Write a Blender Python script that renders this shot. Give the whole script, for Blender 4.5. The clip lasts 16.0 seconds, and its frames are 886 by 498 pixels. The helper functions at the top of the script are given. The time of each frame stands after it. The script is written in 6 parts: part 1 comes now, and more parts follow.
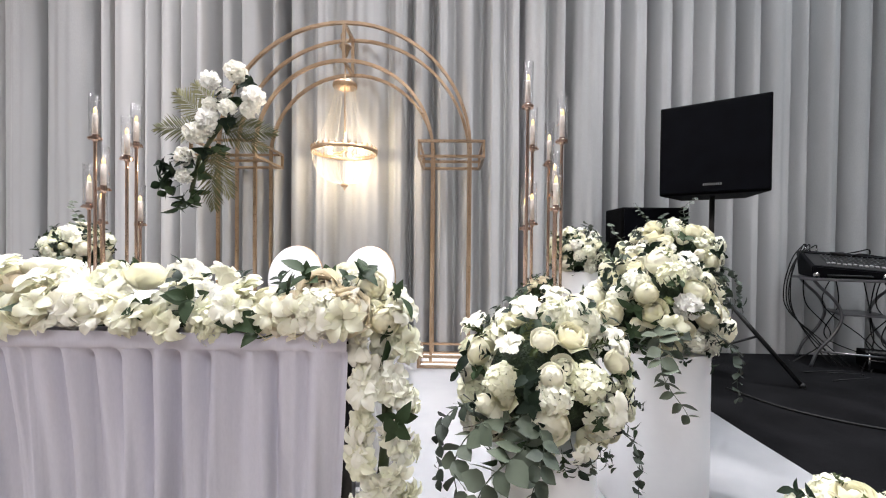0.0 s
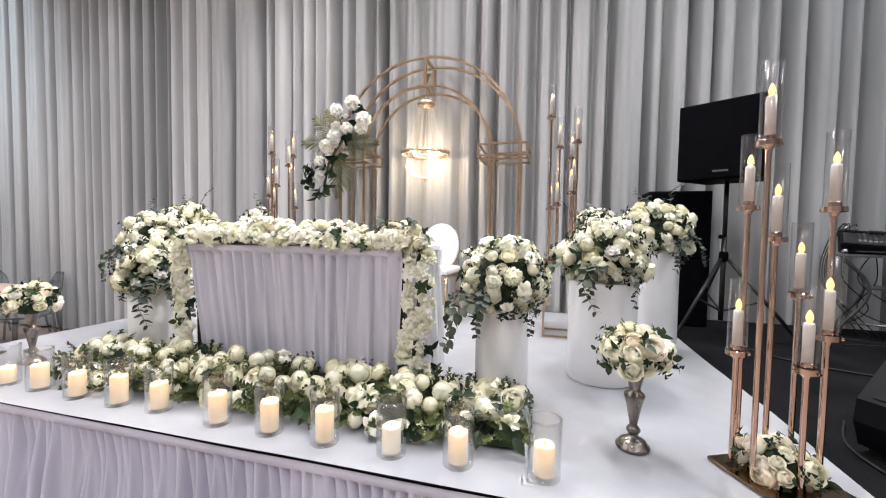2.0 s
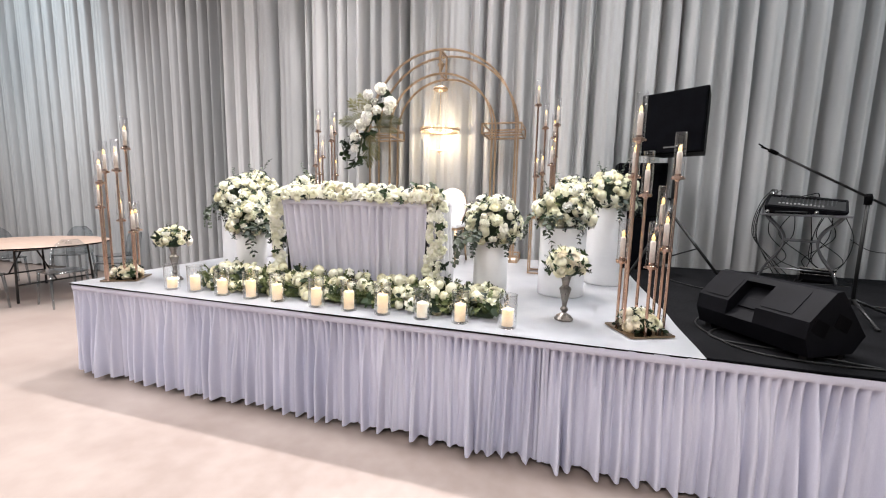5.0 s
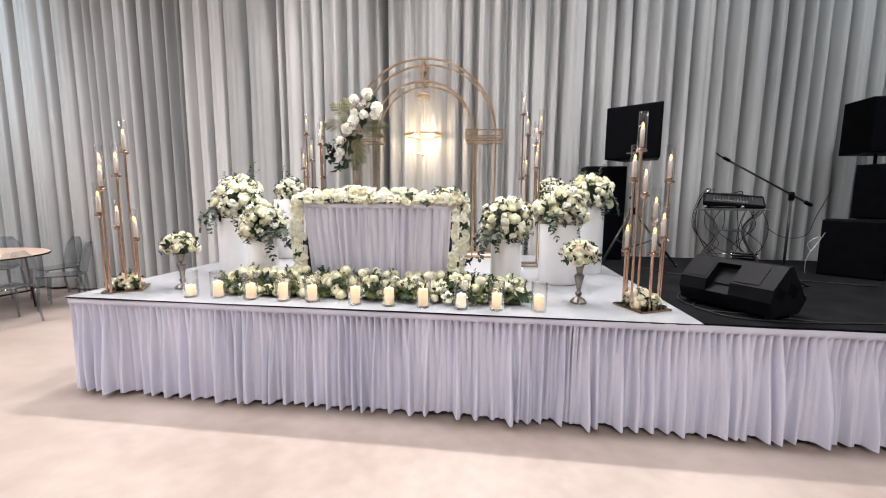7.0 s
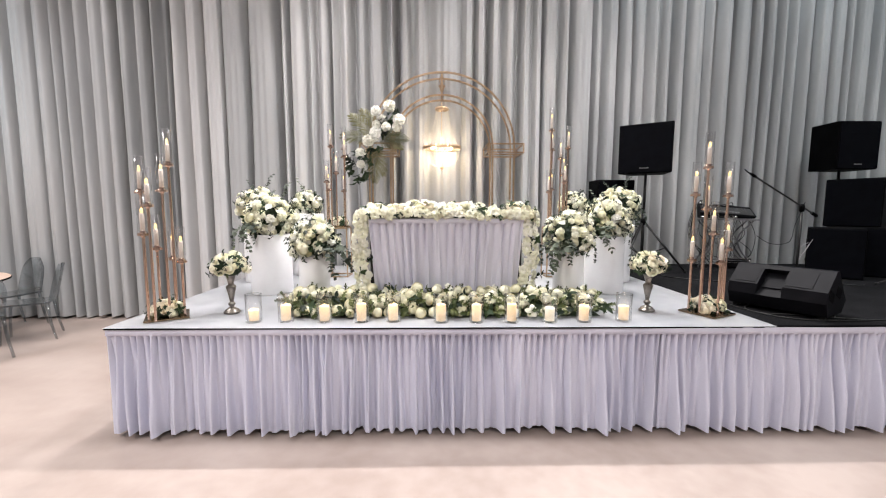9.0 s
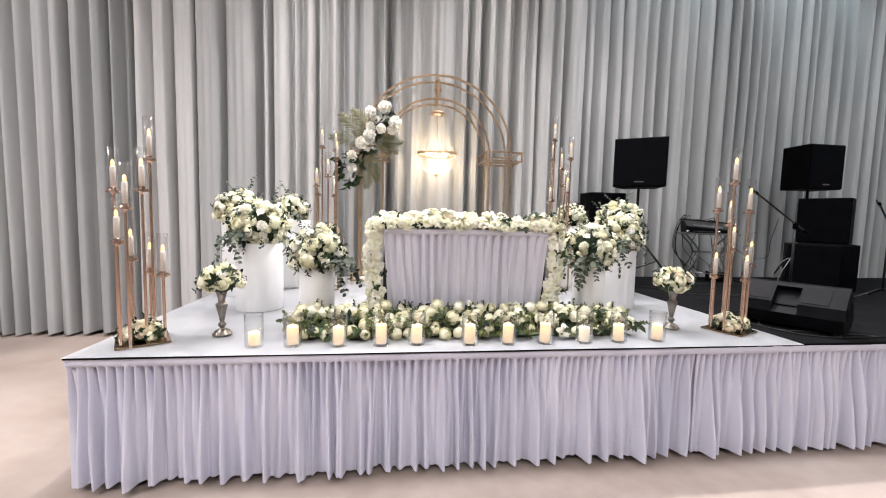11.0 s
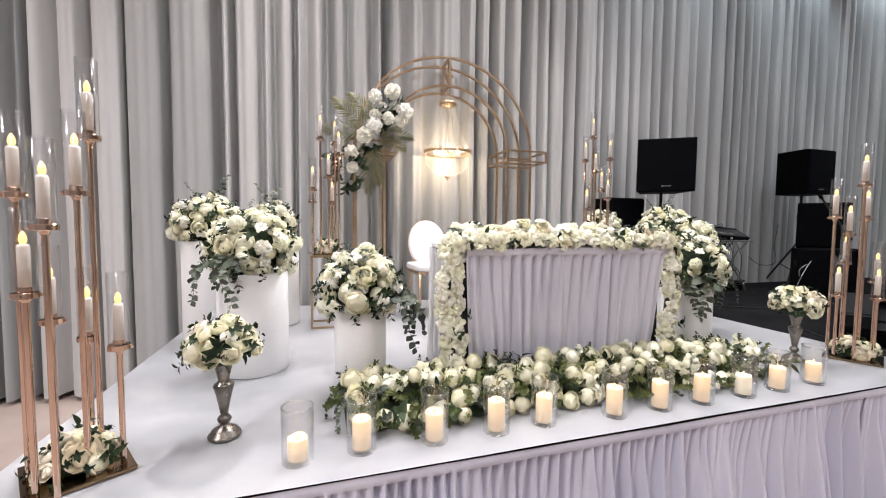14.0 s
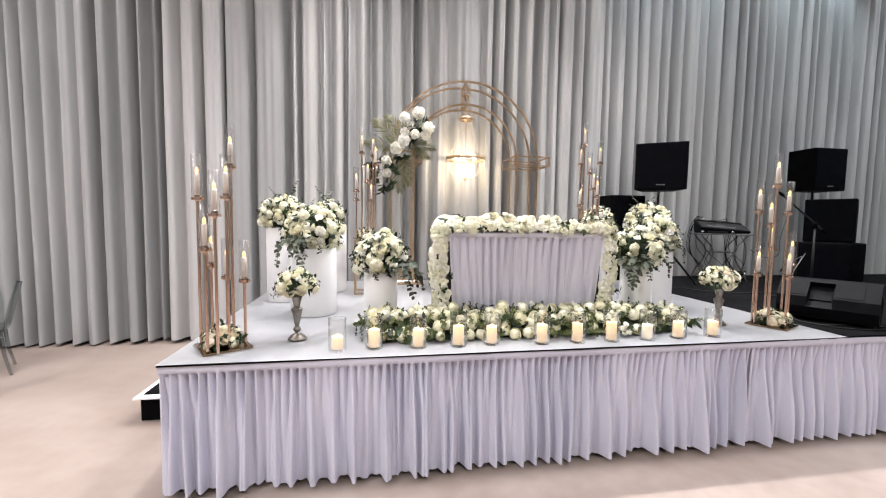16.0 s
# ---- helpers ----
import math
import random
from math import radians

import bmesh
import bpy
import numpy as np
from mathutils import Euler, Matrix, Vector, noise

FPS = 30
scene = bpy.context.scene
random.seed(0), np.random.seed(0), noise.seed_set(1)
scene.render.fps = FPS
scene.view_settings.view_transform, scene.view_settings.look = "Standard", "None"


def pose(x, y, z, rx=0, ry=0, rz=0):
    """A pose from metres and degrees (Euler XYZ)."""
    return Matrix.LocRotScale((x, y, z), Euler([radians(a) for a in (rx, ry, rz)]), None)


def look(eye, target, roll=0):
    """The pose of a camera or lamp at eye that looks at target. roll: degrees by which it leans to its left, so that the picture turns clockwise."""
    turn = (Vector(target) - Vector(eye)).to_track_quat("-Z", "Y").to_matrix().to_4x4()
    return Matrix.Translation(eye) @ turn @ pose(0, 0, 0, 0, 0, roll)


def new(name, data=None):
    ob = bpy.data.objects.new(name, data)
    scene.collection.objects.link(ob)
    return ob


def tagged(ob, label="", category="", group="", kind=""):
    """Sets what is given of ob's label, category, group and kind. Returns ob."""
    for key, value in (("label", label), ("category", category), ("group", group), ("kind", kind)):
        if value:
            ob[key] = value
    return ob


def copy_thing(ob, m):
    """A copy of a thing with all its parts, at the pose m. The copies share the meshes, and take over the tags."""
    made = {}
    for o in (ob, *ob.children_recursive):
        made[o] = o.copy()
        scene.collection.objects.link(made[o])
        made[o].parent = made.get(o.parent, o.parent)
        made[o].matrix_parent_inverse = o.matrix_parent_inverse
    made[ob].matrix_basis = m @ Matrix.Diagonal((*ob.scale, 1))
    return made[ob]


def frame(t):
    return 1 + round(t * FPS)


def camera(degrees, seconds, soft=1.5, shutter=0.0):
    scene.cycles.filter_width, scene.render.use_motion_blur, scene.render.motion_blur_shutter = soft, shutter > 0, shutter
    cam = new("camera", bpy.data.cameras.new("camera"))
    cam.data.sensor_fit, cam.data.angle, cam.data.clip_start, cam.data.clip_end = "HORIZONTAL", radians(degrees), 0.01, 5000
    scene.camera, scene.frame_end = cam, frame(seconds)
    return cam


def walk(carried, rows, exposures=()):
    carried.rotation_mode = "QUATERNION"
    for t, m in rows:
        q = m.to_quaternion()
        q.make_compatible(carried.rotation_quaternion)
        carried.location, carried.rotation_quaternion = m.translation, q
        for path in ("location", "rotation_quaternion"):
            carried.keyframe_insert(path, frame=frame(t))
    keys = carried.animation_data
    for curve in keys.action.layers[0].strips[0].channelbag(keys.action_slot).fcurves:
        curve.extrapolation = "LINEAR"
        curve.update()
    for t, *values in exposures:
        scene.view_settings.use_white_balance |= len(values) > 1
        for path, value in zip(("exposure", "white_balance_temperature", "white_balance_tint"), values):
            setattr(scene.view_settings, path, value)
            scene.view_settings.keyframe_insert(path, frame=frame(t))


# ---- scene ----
cam = camera(96.2, 16.0, soft=1.1)
METRES, EYE, TILT, LEAN, TURN = 6.9, 1.66, 0.0, 0.0, 1.3
ROWS = [
    (0.0, 0.0, 0.0, 0.0, 0.01, -0.67, -0.55),
    (0.5, 0.0198, -0.0291, -0.0036, 6.2, 0.12, -1.05),
    (1.0, 0.0426, -0.0623, -0.0088, 10.38, -0.34, -1.45),
    (1.5, 0.0536, -0.1018, -0.0112, 12.98, -1.17, -1.38),
    (2.0, 0.061, -0.1328, -0.0135, 13.9, -2.57, -0.95),
    (2.5, 0.0745, -0.1513, -0.0146, 15.08, -3.25, -0.98),
    (3.0, 0.0967, -0.1709, -0.0158, 16.14, -4.02, -1.48),
    (3.5, 0.1057, -0.1929, -0.0163, 17.58, -4.61, -1.84),
    (4.0, 0.101, -0.2201, -0.0179, 17.62, -5.08, -1.68),
    (4.5, 0.096, -0.248, -0.0204, 16.63, -6.6, -1.34),
    (5.0, 0.0982, -0.2757, -0.0208, 15.55, -7.29, -1.29),
    (7.5, -0.0322, -0.3372, -0.0189, 3.41, -6.78, -0.21),
    (8.0, -0.0739, -0.3373, -0.0162, 1.59, -5.99, -0.03),
    (10.5, -0.1891, -0.3162, -0.0152, -7.27, -5.28, -1.07),
    (11.0, -0.2027, -0.2903, -0.0139, -8.49, -4.52, -1.39),
    (11.5, -0.2215, -0.2654, -0.015, -10.45, -4.32, -1.27),
    (12.0, -0.2426, -0.2388, -0.0128, -12.41, -4.48, -0.88),
    (12.5, -0.2526, -0.2094, -0.0142, -13.62, -4.35, -0.74),
    (13.0, -0.26, -0.1819, -0.012, -14.7, -3.71, -0.9),
    (13.5, -0.2791, -0.1598, -0.013, -16.49, -3.27, -0.73),
    (14.0, -0.3045, -0.1399, -0.0103, -18.22, -3.32, -0.52),
    (14.5, -0.3146, -0.1535, -0.0131, -18.41, -3.57, -0.44),
    (15.0, -0.314, -0.1908, -0.0132, -16.71, -3.93, -0.53),
    (15.5, -0.3045, -0.2401, -0.015, -13.84, -4.38, -0.63),
    (16.0, -0.2864, -0.2878, -0.0145, -10.74, -4.03, -0.82),
]
walk(cam, [(t, pose(0, 0, EYE, TILT, LEAN, TURN) @ pose(METRES * x, METRES * y, METRES * z, 90 + pitch, roll, yaw)) for t, x, y, z, yaw, pitch, roll in ROWS],
     [(0.0, -0.20, 6270, 10), (2.0, -0.22, 6340, 11), (4.5, 0.02, 6430, 10), (8.0, -0.04, 6520, 10), (12.0, 0.0, 6520, 10), (13.0, -0.06, 6520, 10), (14.2, -0.27, 6530, 12), (15.2, -0.12, 6520, 10), (16.0, -0.06, 6520, 10)])

# ------------------------------------------------------------ world and light
world = bpy.data.worlds.new("world")
scene.world = world
world.use_nodes = True
world.node_tree.nodes["Background"].inputs[0].default_value = (0.9, 0.95, 1.0, 1)
world.node_tree.nodes["Background"].inputs[1].default_value = 0.05

STAGE = 0.763        # height of the stage top
CEIL = 6.4


def lamp(name, kind, m, energy, colour, size=0.1, angle=None, blend=0.6):
    data = bpy.data.lights.new(name, kind)
    data.energy, data.color = energy, colour
    if kind == "AREA":
        data.shape, data.size, data.size_y = "RECTANGLE", size, size
    else:
        data.shadow_soft_size = size
    if kind == "SPOT":
        data.spot_size, data.spot_blend = radians(angle), blend
    ob = new(name, data)
    ob.matrix_world = m
    return ob


# hall lights under the ceiling, a softer row in front of the stage and narrow spots above it
for lx, ly, power in ((-7.2, -2.9, 430), (-1.2, -4.8, 195), (3.6, -4.6, 185)):
    lamp("ceiling_lamp", "AREA", pose(lx, ly, CEIL - 0.05), power, (1.0, 0.965, 0.965), 1.2).data.spread = radians(140)
for lx, ly, power in ((-5.4, 0.9, 85), (-2.2, 0.9, 92), (0.6, 0.9, 92), (3.8, 0.9, 64), (6.8, 0.9, 88)):
    lamp("stage_lamp", "AREA", pose(lx, ly, CEIL - 0.1), power, (0.98, 0.965, 1.0) if lx < 2 else (0.87, 0.955, 1.0), 1.0).data.spread = radians(130)
# the first spot is an added fill that brightens the floor left of the stage
for lx, tx, power in ((-5.3, -5.2, 470), (-1.9, -2.6, 820), (0.2, -0.9, 760), (2.3, 0.9, 760)):
    lamp("stage_and_fill_spot", "SPOT", look((lx, 2.7, 6.2), (tx, 0.0, 0.0)), power, (1.0, 0.955, 0.95), 0.12, 88, 0.5)
# bluish spots that graze the upper curtain
lamp("curtain_spot", "SPOT", look((-8.4, -0.6, 6.1), (-8.3, 3.3, 3.7)), 1000, (0.80, 0.92, 1.0), 0.10, 62, 0.9)
for cx_, power in ((1.3, 95), (2.5, 120), (3.8, 110), (5.0, 150), (6.6, 120)):
    lamp("curtain_spot", "SPOT", look((cx_ - 0.1, 2.85, 6.25), (cx_, 3.5, 5.0)), power, (0.74, 0.90, 1.0), 0.05, 74, 0.8)
lamp("curtain_spot", "SPOT", look((-0.7, 1.9, 6.2), (-0.7, 3.5, 5.2)), 25, (0.66, 0.88, 1.0), 0.10, 60, 1.0)
# bulbs of the chandelier
for bx_ in (-0.12, 0.12):
    lamp("chandelier_bulb", "POINT", pose(-0.817 + bx_, 2.97, 2.31), 10, (1.0, 0.79, 0.53), 0.03)


# ------------------------------------------------------------ materials
def nodes_of(name):
    m = bpy.data.materials.new(name)
    m.use_nodes = True
    t = m.node_tree
    return m, t, t.nodes["Principled BSDF"]


def surface(name, a, b, rough=0.6, metal=0.0, scale=6.0, fine=60.0, bump=0.15, vary=0.0, sheen=0.0, stretch=(1, 1, 1), coat=0.0, sub=0.0, depth=0.01, through_light=0.0, spec=0.5, spread=0.1):
    """Two base colours mixed by a large noise, shifted by a fine one, with relief and a roughness that varies with it."""
    m, t, p = nodes_of(name)
    n, l = t.nodes, t.links
    geo = n.new("ShaderNodeTexCoord")
    mp = n.new("ShaderNodeMapping")
    mp.inputs["Scale"].default_value = stretch
    l.new(geo.outputs["Object"], mp.inputs["Vector"])
    big, small = n.new("ShaderNodeTexNoise"), n.new("ShaderNodeTexNoise")
    big.inputs["Scale"].default_value, small.inputs["Scale"].default_value = scale, fine
    big.inputs["Detail"].default_value, small.inputs["Detail"].default_value = 4, 3
    for q in (big, small):
        l.new(mp.outputs["Vector"], q.inputs["Vector"])
    ramp = n.new("ShaderNodeValToRGB")
    ramp.color_ramp.elements[0].position, ramp.color_ramp.elements[1].position = 0.32, 0.68
    ramp.color_ramp.elements[0].color, ramp.color_ramp.elements[1].color = (*a, 1), (*b, 1)
    add = n.new("ShaderNodeMath")
    add.operation = "MULTIPLY_ADD"
    l.new(small.outputs["Fac"], add.inputs[0])
    add.inputs[1].default_value = 0.35
    l.new(big.outputs["Fac"], add.inputs[2])
    sub_ = n.new("ShaderNodeMath")
    sub_.operation = "SUBTRACT"
    l.new(add.outputs[0], sub_.inputs[0])
    sub_.inputs[1].default_value = 0.175
    last = sub_.outputs[0]
    if vary:
        info = n.new("ShaderNodeObjectInfo")
        va = n.new("ShaderNodeMath")
        va.operation = "MULTIPLY_ADD"
        l.new(info.outputs["Random"], va.inputs[0])
        va.inputs[1].default_value = vary
        l.new(last, va.inputs[2])
        vb = n.new("ShaderNodeMath")
        vb.operation = "SUBTRACT"
        l.new(va.outputs[0], vb.inputs[0])
        vb.inputs[1].default_value = vary / 2
        last = vb.outputs[0]
    l.new(last, ramp.inputs["Fac"])
    l.new(ramp.outputs["Color"], p.inputs["Base Color"])
    rr = n.new("ShaderNodeMapRange")
    rr.inputs["To Min"].default_value, rr.inputs["To Max"].default_value = max(0.02, rough - spread), min(1, rough + spread)
    l.new(small.outputs["Fac"], rr.inputs["Value"])
    l.new(rr.outputs["Result"], p.inputs["Roughness"])
    if bump:
        bp = n.new("ShaderNodeBump")
        bp.inputs["Strength"].default_value, bp.inputs["Distance"].default_value = bump, depth
        l.new(small.outputs["Fac"], bp.inputs["Height"])
        l.new(bp.outputs["Normal"], p.inputs["Normal"])
    p.inputs["Metallic"].default_value = metal
    p.inputs["Sheen Weight"].default_value = sheen
    p.inputs["Coat Weight"].default_value = coat
    p.inputs["Specular IOR Level"].default_value = spec
    if through_light:
        tl, mx = n.new("ShaderNodeBsdfTranslucent"), n.new("ShaderNodeMixShader")
        l.new(ramp.outputs["Color"], tl.inputs["Color"])
        mx.inputs[0].default_value = through_light
        l.new(p.outputs[0], mx.inputs[1])
        l.new(tl.outputs[0], mx.inputs[2])
        l.new(mx.outputs[0], n["Material Output"].inputs["Surface"])
    if sub:
        p.inputs["Subsurface Weight"].default_value = sub
        p.inputs["Subsurface Radius"].default_value = (0.02, 0.015, 0.01)
        p.inputs["Subsurface Scale"].default_value = 0.5
    return m


def thin_glass(name, tint, rough=0.02, gloss=1.0):
    m, t, p = nodes_of(name)
    n, l = t.nodes, t.links
    n.remove(p)
    tr, gl, mix, fr = (n.new(k) for k in ("ShaderNodeBsdfTransparent", "ShaderNodeBsdfGlossy", "ShaderNodeMixShader", "ShaderNodeLayerWeight"))
    tr.inputs["Color"].default_value = (*tint, 1)
    gl.inputs["Roughness"].default_value = rough
    pw = n.new("ShaderNodeMath")
    pw.operation = "POWER"
    l.new(fr.outputs["Facing"], pw.inputs[0])
    pw.inputs[1].default_value = 2.2
    sc = n.new("ShaderNodeMath")
    sc.operation = "MULTIPLY_ADD"
    l.new(pw.outputs[0], sc.inputs[0])
    sc.inputs[1].default_value = 0.85 * gloss
    sc.inputs[2].default_value = 0.06 * gloss
    l.new(sc.outputs[0], mix.inputs[0])
    l.new(tr.outputs[0], mix.inputs[1])
    l.new(gl.outputs[0], mix.inputs[2])
    l.new(mix.outputs[0], n["Material Output"].inputs["Surface"])
    return m


def glow(name, colour, strength, base=(0.9, 0.8, 0.6)):
    m, t, p = nodes_of(name)
    p.inputs["Base Color"].default_value = (*base, 1)
    p.inputs["Emission Color"].default_value = (*colour, 1)
    p.inputs["Emission Strength"].default_value = strength
    return m


def sheer(name, colour, open_part, pass_on=0.0):
    """A sheer cloth: part of the light goes straight through."""
    m, t, p = nodes_of(name)
    n, l = t.nodes, t.links
    p.inputs["Base Color"].default_value = (*colour, 1)
    p.inputs["Roughness"].default_value = 0.8
    tr, mix = n.new("ShaderNodeBsdfTransparent"), n.new("ShaderNodeMixShader")
    noise_ = n.new("ShaderNodeTexNoise")
    noise_.inputs["Scale"].default_value = 25
    mr = n.new("ShaderNodeMapRange")
    mr.inputs["To Min"].default_value, mr.inputs["To Max"].default_value = open_part - 0.12, open_part + 0.12
    l.new(noise_.outputs["Fac"], mr.inputs["Value"])
    l.new(mr.outputs["Result"], mix.inputs[0])
    tl, soft_mix = n.new("ShaderNodeBsdfTranslucent"), n.new("ShaderNodeMixShader")
    tl.inputs["Color"].default_value = (*colour, 1)
    soft_mix.inputs[0].default_value = pass_on
    l.new(p.outputs[0], soft_mix.inputs[1])
    l.new(tl.outputs[0], soft_mix.inputs[2])
    l.new(soft_mix.outputs[0], mix.inputs[1])
    l.new(tr.outputs[0], mix.inputs[2])
    l.new(mix.outputs[0], n["Material Output"].inputs["Surface"])
    return m


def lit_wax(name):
    """Ivory wax whose own emission grows towards its top, painted in for the flame's light inside."""
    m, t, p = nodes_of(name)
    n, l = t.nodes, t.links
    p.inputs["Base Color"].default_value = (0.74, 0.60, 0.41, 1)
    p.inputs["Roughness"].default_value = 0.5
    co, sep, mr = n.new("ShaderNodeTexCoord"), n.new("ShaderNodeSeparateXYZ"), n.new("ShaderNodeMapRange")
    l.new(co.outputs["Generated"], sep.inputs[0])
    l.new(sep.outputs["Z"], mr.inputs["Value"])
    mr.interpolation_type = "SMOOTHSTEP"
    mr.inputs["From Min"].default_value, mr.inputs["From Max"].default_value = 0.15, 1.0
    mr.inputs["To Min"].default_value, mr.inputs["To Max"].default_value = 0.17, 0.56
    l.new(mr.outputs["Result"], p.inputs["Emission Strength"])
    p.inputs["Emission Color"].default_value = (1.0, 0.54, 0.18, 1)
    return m


